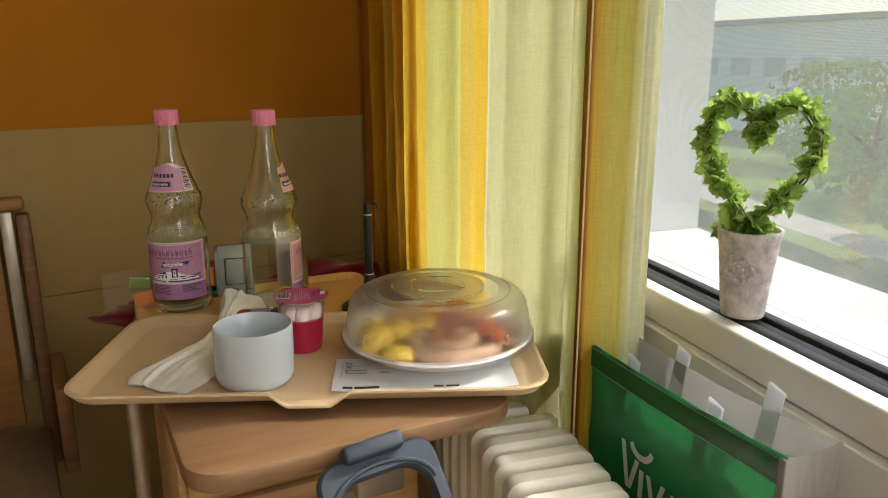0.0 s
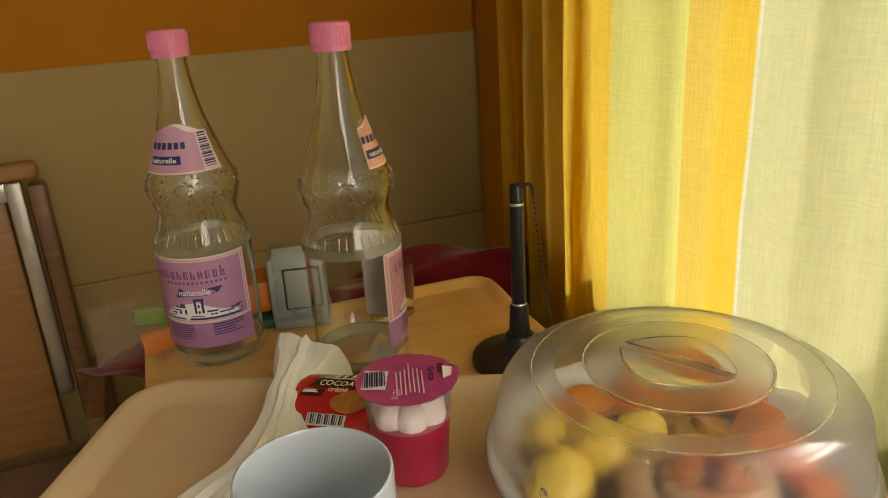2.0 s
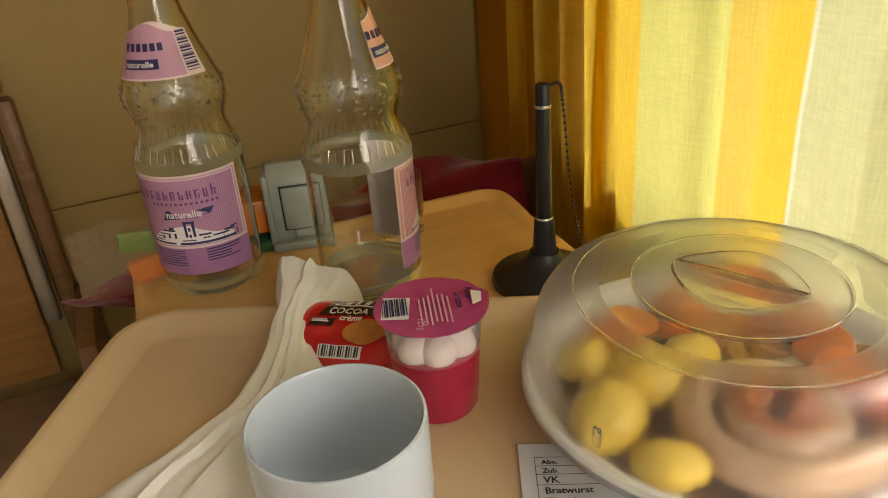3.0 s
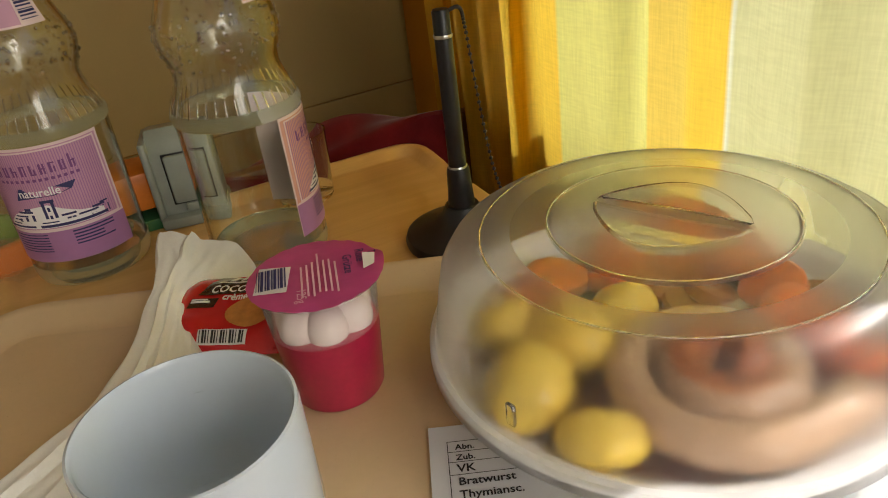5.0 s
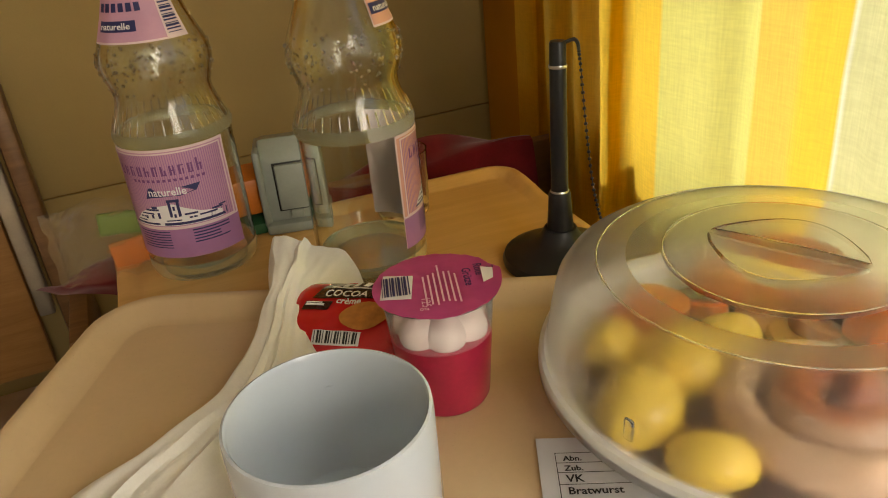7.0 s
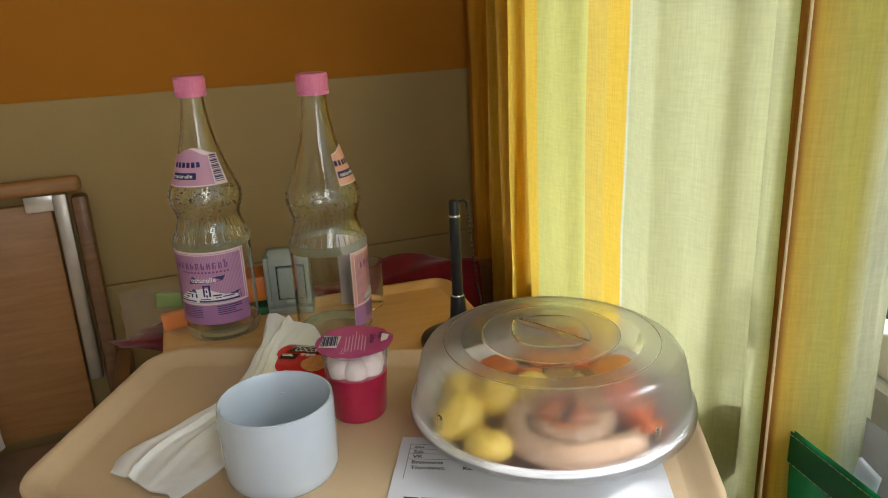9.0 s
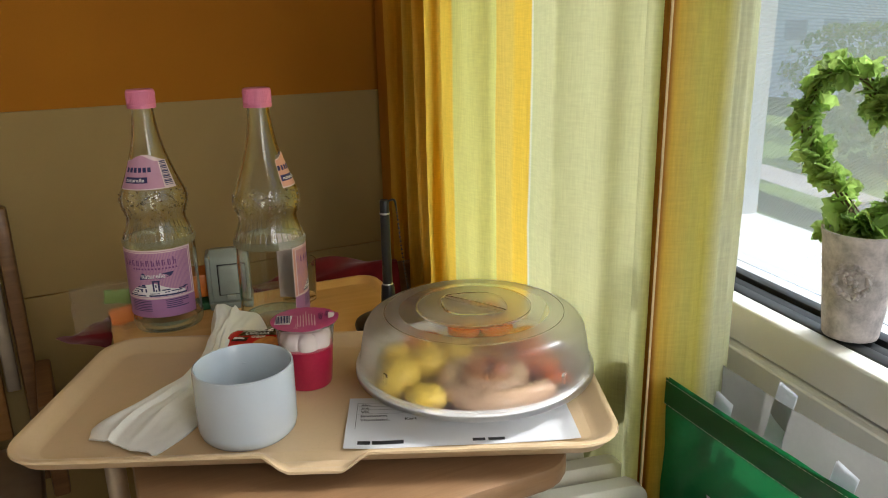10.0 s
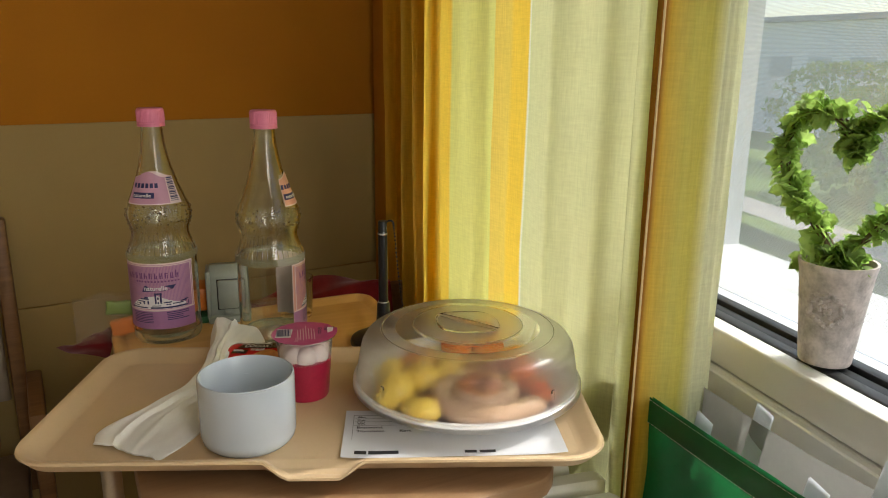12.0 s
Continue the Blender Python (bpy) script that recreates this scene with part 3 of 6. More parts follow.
def wall_between(name, a, b, material, label, thick=0.15, z0=0.0, z1=CEILING):
    d = (b - a).normalized()
    off = Vector((d.y, -d.x, 0)) * thick
    bm = bmesh.new()
    prism(bm, [(p.x, p.y) for p in (a - d * thick, b + d * thick, b + d * thick + off, a - d * thick + off)], z0, z1)
    bmesh.ops.recalc_face_normals(bm, faces=bm.faces)
    return tagged(part(name, bm, material, smooth=False), label, "wall", kind="structure")


wall_back = wall_between("wall_north", C1, C4, "orange_paint", "back wall painted orange above beige panels")
# unseen west and south walls, kept white to bounce light into the room
bm = bmesh.new()
prism(bm, [(p.x, p.y) for p in (C4 - T * 0.1, C3 - T * 0.1, C3, C4)], 0, CEILING)
tagged(part("wall_west", bm, "white_paint", smooth=False), "plain white side wall of the sickroom", "wall", kind="structure")
bm = bmesh.new()
prism(bm, [(p.x, p.y) for p in (C3, C3 + W * 0.1, C2 + W * 0.1, C2)], 0, CEILING)
tagged(part("wall_south", bm, "white_paint", smooth=False), "plain white wall facing the window corner", "wall", kind="structure")
for name, z, mt, label in (("floor", -0.1, "floor_sheet", "brown speckled sheet flooring"), ("ceiling", CEILING, "white_paint", "plain white painted ceiling")):
    bm = bmesh.new()
    prism(bm, [(p.x, p.y) for p in (C1 + OUT * 0.1, C4 - T * 0.15, C3 - T * 0.15, C2 + OUT * 0.1)], z, z + 0.1)
    bmesh.ops.recalc_face_normals(bm, faces=bm.faces)
    tagged(part(name, bm, mt, smooth=False), label, name, kind="structure")

# beige panels below the orange paint, with open joints
DADO, JOINT = 1.04, 0.64
for i in range(2):
    for z0, z1 in ((0.0, JOINT - 0.001), (JOINT + 0.001, DADO)):
        bm = solid((0, 0, (z0 + z1) / 2), (2.398, 0.006, z1 - z0), 0.0012, 1)
        m = Matrix.Translation(N * 1.9965 + T * (1.186 - 1.2 - 2.4 * i)) @ rotz(30)
        part("panel", bm, "beige_paint", wall_back, at=m, smooth=False)

# window wall: pier, parapet, lintel and far pier
# S1 carries the opening on past the view, added to let in more light
S0, S1, SILL, HEAD = -0.49, 2.9, 0.79, 2.25
wall_window = thing("wall_east", WM, "white window wall with a deep opening", "wall", kind="structure")
for name, s0, s1, z0, z1 in (("pier", -1.16, S0, 0, CEILING), ("pier", S1, 3.2, 0, CEILING), ("parapet", S0, S1, 0, SILL), ("lintel", S0, S1, HEAD, CEILING)):
    part(name, solid(((s0 + s1) / 2, 0.21, (z0 + z1) / 2), (s1 - s0, 0.48, z1 - z0), 0.002, 1), "render_white", wall_window, smooth=False)
part("panel", solid((1.0, -0.036, 0.3955), (4.0, 0.012, 0.789), 0.002, 1), "window_plastic", wall_window, "white face below the window", smooth=False)
# boxed pillar in the corner
tagged(part("pillar", solid((0, 0, CEILING / 2), (0.3, 0.16, CEILING), 0.004, 2), "orange_paint", at=Matrix.Translation(N * 1.9 + T * 1.06) @ rotz(30)), "orange painted boxed pillar in the corner", "pillar", kind="structure")

window = thing("window_1", WM, "white plastic window with black bottom gasket", "window", kind="structure")
mid, wide = (S0 + S1) / 2, S1 - S0
part("bottom_rail", solid((mid, -0.014, 0.817), (wide, 0.03, 0.05), 0.004, 3), "window_plastic", window)
bm = bmesh.new()
rbox(bm, (mid, 0.012, 0.822), (wide, 0.02, 0.042), 0.004)
rbox(bm, (mid, 0.034, 0.818), (wide, 0.02, 0.042), 0.003)
rbox(bm, (mid, 0.056, 0.822), (wide, 0.02, 0.046), 0.004)
part("gasket", bm, "rubber_black", window, "black rubber gasket strip")
for s in (S0 + 0.03, S1 - 0.03):
    part("side_rail", solid((s, 0.02, 1.53), (0.06, 0.1, 1.38), 0.004), "window_plastic", window)
part("top_rail", solid((mid, 0.02, 2.22), (wide - 0.122, 0.1, 0.06), 0.004), "window_plastic", window)
# extra wide rail, unseen behind the curtain, added to keep sun off its left folds
part("side_rail", solid((S0 + 0.135, 0.02, 1.53), (0.148, 0.1, 1.38), 0.004), "window_plastic", window)
pane = part("pane", solid((mid, 0.075, 1.52), (wide - 0.124, 0.004, 1.34), 0), "pane", window, smooth=False)
pane.visible_shadow = False
bm = bmesh.new()
sheet = grid(bm, 2, 2, lambda u, v: (S0 + 0.01 + (wide - 0.02) * u, 0.14, 0.86 + 1.36 * v))
uv = bm.loops.layers.uv.new("UVMap")
for f in bm.faces:
    for lp in f.loops:
        lp[uv].uv = (lp.vert.co.x / 0.0018, lp.vert.co.z / 0.0018)
screen = part("insect_screen", bm, "screen", window, "fine grey woven insect screen", smooth=False)
# outside sill
bm = solid((mid, 0.29, 0.78), (wide + 0.1, 0.42, 0.04), 0.006)
for v in bm.verts:
    v.co.z -= max(0, v.co.y - 0.08) * 0.12
tagged(part("outside_sill", bm, "stone_sill", at=WM), "weathered pale stone window sill outside", "window sill", kind="structure")
# window board, unseen behind the curtain, its edge drawn to shade the cloth's foot
bm = bmesh.new()
prism(bm, [(-0.6, -0.048), (0.05, -0.048), (0.17, -0.185), (0.126, -0.214), (0.063, -0.248), (-0.13, -0.29), (-0.53, -0.322), (-0.6, -0.322)], 0.806, 0.834)
bmesh.ops.recalc_face_normals(bm, faces=bm.faces)
bmesh.ops.bevel(bm, geom=bm.edges[:], offset=0.003, segments=2, affect="EDGES")
tagged(part("window_board", bm, "board_cream", at=WM), "cream window board unseen behind the curtain", "window board", kind="structure")


# ---- outside ----
def meadow():
    bm = bmesh.new()
    grid(bm, 60, 60, lambda u, v: (300 * (u - 0.3), 400 * (v - 0.5), 0.6 * noise.noise((u * 9, v * 9, 0))))
    m = mat("meadow", (0.19, 0.28, 0.06), 0.95, var=0.35, scale=0.12, bump=0.3, fine=3)
    tagged(part("ground", bm, m, at=Matrix.Translation((0, 0, -4.4))), "green summer meadow below the window", "ground", kind="structure")


meadow()


def path_strip(o, width, z, tilt):
    bm = bmesh.new()
    grid(bm, 40, 3, lambda u, v: (160 * (u - 0.5), width * (v - 0.5), 0.05 * math.sin(u * 40)))
    m = WM @ Matrix.Translation((0, o, z)) @ rotz(tilt)
    tagged(part("footpath", bm, mat("gravel_path", (0.55, 0.5, 0.42), 0.95, var=0.15, scale=1.0, bump=0.2, fine=20), at=m), "pale gravel footpath through the meadow", "path", kind="structure")


path_strip(9.0, 1.0, -3.75, 6)
path_strip(15.0, 1.6, -3.7, -4)


def tree(o, s, height, crown, seed):
    rnd = random.Random(seed)
    base = WM @ Vector((s, o, -4.3))
    t = thing("tree", Matrix.Translation(base), "leafy broad tree standing in the meadow", "tree", "trees outside")
    bm = bmesh.new()
    tube(bm, [(0, 0, 0), (0.1, 0.05, height * 0.3), (0.0, 0.1, height * 0.75)], [0.22, 0.16, 0.06], 8)
    for k in range(6):
        a = k * 1.05
        tube(bm, [(0.05, 0.05, height * (0.25 + 0.06 * k)), (math.cos(a) * crown * 0.4, math.sin(a) * crown * 0.4, height * (0.5 + 0.06 * k)), (math.cos(a) * crown * 0.8, math.sin(a) * crown * 0.8, height * (0.6 + 0.06 * k))], [0.09, 0.05, 0.02], 6)
    part("trunk", bm, "bark", t)
    bm = bmesh.new()
    for i in range(2600):
        a, r = rnd.random() * math.tau, rnd.random() ** 0.5
        lift = rnd.uniform(-1, 1)
        c = Vector((math.cos(a) * r * crown * math.sqrt(1 - 0.8 * lift * lift), math.sin(a) * r * crown * math.sqrt(1 - 0.8 * lift * lift), height * 0.55 + lift * height * 0.5))
        if noise.noise(c * 0.9 + Vector((seed, 0, 0))) < -0.12:
            continue
        e = Euler((rnd.random() * 6, rnd.random() * 6, rnd.random() * 6)).to_matrix()
        q = rnd.uniform(0.1, 0.24)
        vs = [bm.verts.new(c + e @ Vector(p) * q) for p in ((-1, 0, 0), (0, -0.6, 0.15), (1, 0, 0), (0, 0.6, 0.15))]
        bm.faces.new(vs)
    part("crown", bm, "tree_leaf", t, smooth=False)


for i, (o, s, h, c) in enumerate(((24, -22, 4.2, 3.4), (27, -14, 5.0, 3.8), (22, -6, 3.4, 3.0), (30, -30, 5.0, 4.0), (26, 2, 4.4, 3.4), (32, -9, 5.6, 4.0), (18, -13, 2.6, 2.6))):
    tree(o, s, h, c, i + 3)


def far_building():
    b = thing("far_building", WM @ Matrix.Translation((-34, 46, -4.4)) @ rotz(8), "long pale flat-roofed building beyond the meadow", "building")
    part("wall", solid((0, 0, 4.0), (80, 10, 8.0), 0.05), mat("facade_pale", (0.88, 0.9, 0.92), 0.8, var=0.05, scale=0.4, bump=0.1, fine=8), b, smooth=False)
    part("roof", solid((0, 0, 8.2), (81, 11, 0.4), 0.05), mat("roof_grey", (0.4, 0.42, 0.45), 0.7, var=0.1, scale=1, bump=0.1), b, smooth=False)
    m = mat("far_glass", (0.5, 0.54, 0.58), 0.3, var=0.1, scale=1, bump=0)
    for i in range(22):
        for z in (1.9, 4.9):
            part("window", solid((-36 + 3.3 * i, -5.03, z), (1.9, 0.12, 1.4), 0.02, 1), m, b, smooth=False)


far_building()


# ---- curtains ----
def curtain(name, plan, stripes, top, bottom, label, seed, folds=1.0):
    """Cloth hanging from plan points; stripes run down it."""
    line = smooth_line([(x, y, 0) for x, y in plan], 12 * len(plan))
    bm = bmesh.new()
    rows = 28
    uv = bm.loops.layers.uv.new("UVMap")
    n = len(line)

    def where(u, v):
        p = line[round(u * (n - 1))]
        z = bottom + (top - bottom) * v
        q = line[min(n - 1, round(u * (n - 1)) + 1)] - line[max(0, round(u * (n - 1)) - 1)]
        side = Vector((q.y, -q.x, 0)).normalized()
        sway = 0.008 * folds * noise.noise((u * 22 + seed, z * 0.7, seed)) + 0.003 * noise.noise((u * 9 + seed, z * 3.5, seed)) + 0.0012 * folds * noise.noise((u * 40 + seed, z * 9, seed))
        if folds > 1 and u > 0.72:      # soft pleats towards the cord
            sway += 0.005 * math.sin((u - 0.7) * 75 + 0.6 * z) * min(1, (u - 0.72) / 0.06)
        return p + side * sway + Vector((0, 0, z + (0.006 * math.sin(u * 37 + seed) if v == 0 else 0)))

    vs = grid(bm, n, rows, where)
    for f in bm.faces:
        for lp in f.loops:
            lp[uv].uv = (0, 0)
    index = {v: (i / (n - 1), j / (rows - 1)) for j, r in enumerate(vs) for i, v in enumerate(r)}
    for f in bm.faces:
        for lp in f.loops:
            lp[uv].uv = index[lp.vert]
    ob = tagged(part(name, bm, thin_cloth(name + "_cloth", (0.7, 0.6, 0.2), 0.48, 900, stripes, uneven=0.07, depth=1.75)), label, "curtain", "curtains at the window")
    return ob


# the left folds' shade is painted into the first, darker gold
SHADED_GOLD, PALE, SUNNY, GREY, OLIVE, CREAM = (0.7, 0.45, 0.06), (0.68, 0.66, 0.2), (0.7, 0.5, 0.1), (0.62, 0.62, 0.33), (0.66, 0.61, 0.21), (0.74, 0.76, 0.6)
GOLD, BUFF = (0.8, 0.56, 0.06), (0.74, 0.55, 0.1)
plan_a = [(-0.135, 1.67), (-0.108, 1.60), (-0.088, 1.60), (-0.088, 1.53), (-0.062, 1.51), (-0.064, 1.45), (-0.040, 1.43), (-0.042, 1.37), (-0.020, 1.355), (-0.016, 1.300), (0.012, 1.262), (0.047, 1.232), (0.052, 1.205), (0.072, 1.172), (0.087, 1.140), (0.092, 1.110), (0.118, 1.090), (0.140, 1.060), (0.172, 1.040), (0.186, 1.005), (0.206, 0.992)]
k = 1 / (len(plan_a) - 1)
stripes_a = [(0, SHADED_GOLD), (2.4 * k, SHADED_GOLD), (2.5 * k, SUNNY), (4.2 * k, SUNNY), (4.4 * k, SHADED_GOLD), (6.0 * k, SHADED_GOLD), (6.2 * k, GOLD), (9.3 * k, GOLD), (9.36 * k, PALE), (11.9 * k, PALE), (11.95 * k, BUFF), (12.8 * k, BUFF), (13.1 * k, GOLD), (13.95 * k, GOLD), (13.98 * k, CREAM), (14.02 * k, CREAM), (14.05 * k, GREY), (1, GREY)]
curtain("curtain", plan_a, stripes_a, 2.4, 0.62, "pale green and yellow striped curtain glowing in sunlight", 1.0, 1.7)
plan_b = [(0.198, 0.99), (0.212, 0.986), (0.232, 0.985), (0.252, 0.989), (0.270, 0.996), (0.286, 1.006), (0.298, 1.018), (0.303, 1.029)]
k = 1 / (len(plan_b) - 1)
# first stops paint the hem's unlit side dark, CREAM its sunlit edge
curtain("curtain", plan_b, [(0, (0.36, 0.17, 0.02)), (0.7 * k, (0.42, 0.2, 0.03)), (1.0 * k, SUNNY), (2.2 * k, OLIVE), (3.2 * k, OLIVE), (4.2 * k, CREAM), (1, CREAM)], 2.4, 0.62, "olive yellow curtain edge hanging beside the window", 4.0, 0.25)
bm = bmesh.new()
tube(bm, smooth_line([(0.203, 0.984, 0.625), (0.204, 0.984, 1.1), (0.205, 0.983, 1.7), (0.206, 0.985, 2.4)], 30), 0.0013, 8)
tagged(part("curtain_hem", bm, "hem_cream"), "pale stitched edge cord of the curtain", "curtain hem")
bm = bmesh.new()
tube(bm, [(-0.2, 1.8, 2.42), (0.45, 0.65, 2.42)], 0.012, 12)
tagged(part("curtain_rod", bm, "steel"), "round steel curtain rod under the ceiling", "curtain rod")


# ---- radiator under the window ----
def radiator():
    r = thing("radiator", place_at((0.126, 1.01, 0.0), -74), "cream enamelled ribbed column radiator", "radiator")
    for i in range(-4, 6):
        bm = bmesh.new()
        rings = []
        for half, inset in ((-1, 0.016), (-0.86, 0.006), (-0.55, 0.001), (0.55, 0.001), (0.86, 0.006), (1, 0.016)):
            rings.append([(0.047 * i + half * 0.0175, py, 0.41 + pz) for py, pz in round_rect(0.142 - 2 * inset, 0.575 - 2 * inset, 0.02, 5)])
        loft(bm, rings)
        bmesh.ops.recalc_face_normals(bm, faces=bm.faces)
        part("rib", bm, "radiator_enamel", r)
    for z in (0.17, 0.63):
        bm = bmesh.new()
        tube(bm, [(-0.18, 0, z), (0.24, 0, z)], 0.02, 12)
        part("pipe", bm, "radiator_enamel", r)
    for x in (-0.12, 0.18):
        part("foot", solid((x, 0, 0.06), (0.03, 0.1, 0.12), 0.004), "radiator_enamel", r)


radiator()


# ---- bedside cabinet with flap ----
FU, FV = Vector((0.891, 0.454, 0)), Vector((-0.454, 0.891, 0))
TOP = 0.805


def room(u, v, z):
    return FU * u + FV * v + Vector((0, 0, z))


def bedside_cabinet():
    c = thing("bedside_cabinet", Matrix.Translation(room(0.308, 1.14, 0)) @ rotz(27), "beech bedside cabinet with a raised rim and fold-out flap", "bedside cabinet")
    part("body", solid((0.0, 0.0, 0.44), (0.36, 0.29, 0.64), 0.006), "beech", c)
    for z, h in ((0.68, 0.13), (0.42, 0.36)):
        d = part("drawer_front" if h < 0.2 else "door", solid((0, -0.155, z), (0.34, 0.018, h), 0.004), "beech", c)
        part("handle", solid((0, -0.172, z + h / 2 - 0.03), (0.12, 0.014, 0.012), 0.004), "steel_dull", d)
    bm = bmesh.new()
    w, d = 0.388, 0.31
    loops = [(0.004, -0.024), (0, -0.02), (0, 0.006), (0.002, 0.0085), (0.006, 0.0095), (0.010, 0.008), (0.016, 0.001), (0.02, 0.0)]
    rim = lambda y, z: z if z < 0.0005 else z * max(0.25, min(1.0, (y - 0.06) / 0.04))
    loft(bm, [[(x, y, TOP + rim(y, z)) for x, y in dense_rect(w - 2 * i, d - 2 * i, 0.03 - i)] for i, z in loops])
    part("top", bm, "beech_top", c, "beech tabletop with rounded raised rim")
    for x in (-0.15, 0.15):
        for y in (-0.11, 0.11):
            wheel = part("castor", lathe([(0, -0.012), (0.03, -0.012), (0.034, -0.006), (0.034, 0.006), (0.03, 0.012), (0, 0.012)], 20), "black_plastic", c, at=Matrix.Translation((x, y, 0.034)) @ Matrix.Rotation(radians(90), 4, "Y"))
            part("fork", solid((0, 0, 0), (0.03, 0.02, 0.1), 0.003), "steel_dull", c, at=Matrix.Translation((x, y, 0.08)))
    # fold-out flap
    flap = part("flap", slab(0.39, 0.34, 0.045, 0.767, 0.792, 0.006), "beech_flap_shaded", c, "fold-out beech flap with rounded corners", at=Matrix.Translation((0.0, -0.245, 0)))
    part("rim", solid((0, 0.0, 0), (0.3, 0.004, 0.01), 0.001), "beech", flap, at=Matrix.Translation((0, -0.16, 0.772)))
    bm = bmesh.new()
    tube(bm, [(-0.215, 0.0, 0.03), (-0.215, 0.0, 0.785)], 0.0125, 16)
    part("post", bm, "steel_dull", c, "dull metal upright post")
    part("bracket", solid((-0.208, -0.085, 0.760), (0.034, 0.006, 0.034), 0.002), "tray_plastic", c)
    screw = part("screw", lathe([(0, 0.003), (0.004, 0.002), (0.005, 0), (0.005, -0.003)], 14), "steel", c, at=Matrix.Translation((-0.210, -0.0895, 0.760)) @ Matrix.Rotation(radians(90), 4, "X"))
    part("beam", solid((0.02, -0.24, 0.73), (0.06, 0.3, 0.06), 0.004), "steel_dull", c)
    return c


bedside_cabinet()


def bed_handset():
    """Slate plastic grip with a loop and a raised key block, hung at the flap's front."""
    h = thing("bed_handset", Matrix.Translation(room(0.300, 0.694, 0.772)) @ rotz(27) @ Matrix.Scale(0.94, 4) @ Matrix.Rotation(radians(-6), 4, "Y") @ Matrix.Rotation(radians(48), 4, "X"), "slate grey plastic hanging grip with a loop handle", "hanging grip")
    bm = bmesh.new()
    outer, inner = round_rect(0.142, 0.14, 0.024, 8), round_rect(0.106, 0.074, 0.03, 8)
    inner = [(x, y + 0.006) for x, y in inner]
    a = [[bm.verts.new((x * k, y * k - 0.05, z)) for x, y in outer] for k, z in ((0.96, -0.009), (1, -0.004), (1, 0.006), (0.95, 0.011))]
    b = [[bm.verts.new((x * k, y * k - 0.05, z)) for x, y in inner] for k, z in ((1.06, 0.011), (1.0, 0.006), (1.0, -0.004), (1.06, -0.009))]
    rings = a + b
    m = len(outer)
    for p, q in zip(rings, rings[1:] + rings[:1]):
        for i in range(m):
            bm.faces.new((p[i], p[(i + 1) % m], q[(i + 1) % m], q[i]))
    bmesh.ops.recalc_face_normals(bm, faces=bm.faces)
    part("loop", bm, "slate_plastic", h)
    part("key_block", solid((0, 0.022, 0.012), (0.072, 0.02, 0.028), 0.006, 3), "slate_plastic", h)
    bm = bmesh.new()
    tube(bm, [(0.06 * math.cos(a), -0.03 + 0.034 * math.sin(a), 0.011) for a in [math.pi * i / 16 for i in range(17)]], 0.003, 8)
    part("ridge", bm, "slate_plastic", h)


bed_handset()


# ---- meal tray and what stands on it ----
TRAY = Matrix.Translation((-0.1415, 0.980, TOP)) @ rotz(2.5)
FLOOR = TOP + 0.0045


def meal_tray():
    bm = bmesh.new()
    w, d = 0.580, 0.286
    loops = [(0.016, 0.0), (0.010, 0.003), (0.002, 0.0125), (0.0, 0.0145), (0.001, 0.0165), (0.004, 0.0168), (0.008, 0.0155), (0.018, 0.006), (0.026, 0.0045)]

    def shift(x, y, z):
        if z > 0.005 and y < -0.1:      # the front rim dips in the middle
            k = max(0, min(1, (x + 0.045) / 0.022)) * max(0, min(1, (0.05 - x) / 0.02))
            z -= k * min(0.013, z)
            y -= 0.008 * k
        if z > 0.009 and y > 0.11:      # the back rim steps up
            z += 0.007 * max(0, min(1, (x - 0.06) / 0.012))
        return x, y, z

    rows = []
    for i, z in loops:
        pts = round_rect(w - 2 * i, d - 2 * i, 0.045 - i, 7)
        out = []
        for a, b, p, q in zip(pts, pts[1:] + pts[:1], *(lambda r: (r, r[1:] + r[:1]))(round_rect(w, d, 0.045, 7))):
            m = int(math.hypot(q[0] - p[0], q[1] - p[1]) / 0.008) if math.hypot(q[0] - p[0], q[1] - p[1]) > 0.05 else 1
            out += [(a[0] + (b[0] - a[0]) * k / m, a[1] + (b[1] - a[1]) * k / m) for k in range(m)]
        rows.append([shift(x, y, z) for x, y in out])
    loft(bm, rows, False, False)
    tray = thing("meal_tray", TRAY, "beige speckled plastic meal tray with raised rim", "tray")
    part("rim", bm, "tray_plastic", tray)
    bm = bmesh.new()
    bm.faces.new([bm.verts.new(p) for p in rows[0]][::-1])
    bm.faces.new([bm.verts.new(p) for p in rows[-1]])
    part("base", bm, "tray_plastic", tray)


meal_tray()


def mug():
    prof = [(0, 0.003), (0.03, 0.003), (0.034, 0.0), (0.0372, 0.0), (0.0385, 0.0022), (0.0425, 0.0045), (0.0465, 0.0095), (0.0478, 0.016), (0.048, 0.073), (0.0475, 0.0755), (0.0462, 0.076), (0.045, 0.074), (0.0445, 0.03), (0.042, 0.014), (0.036, 0.007), (0, 0.006)]
    c = thing("mug", place_at((-0.209, 0.902, FLOOR - 0.003), -60), "white porcelain cup with straight sides, empty", "cup")
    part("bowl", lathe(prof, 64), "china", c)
    bm = bmesh.new()
    loops = [(0.046, 0, 0.052), (0.058, 0, 0.056), (0.066, 0, 0.045), (0.066, 0, 0.03), (0.058, 0, 0.02), (0.046, 0, 0.022)]
    tube(bm, [(x * math.cos(2.9), x * math.sin(2.9), z) for x, y, z in smooth_line(loops, 20)], 0.0042, 10)
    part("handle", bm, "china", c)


mug()


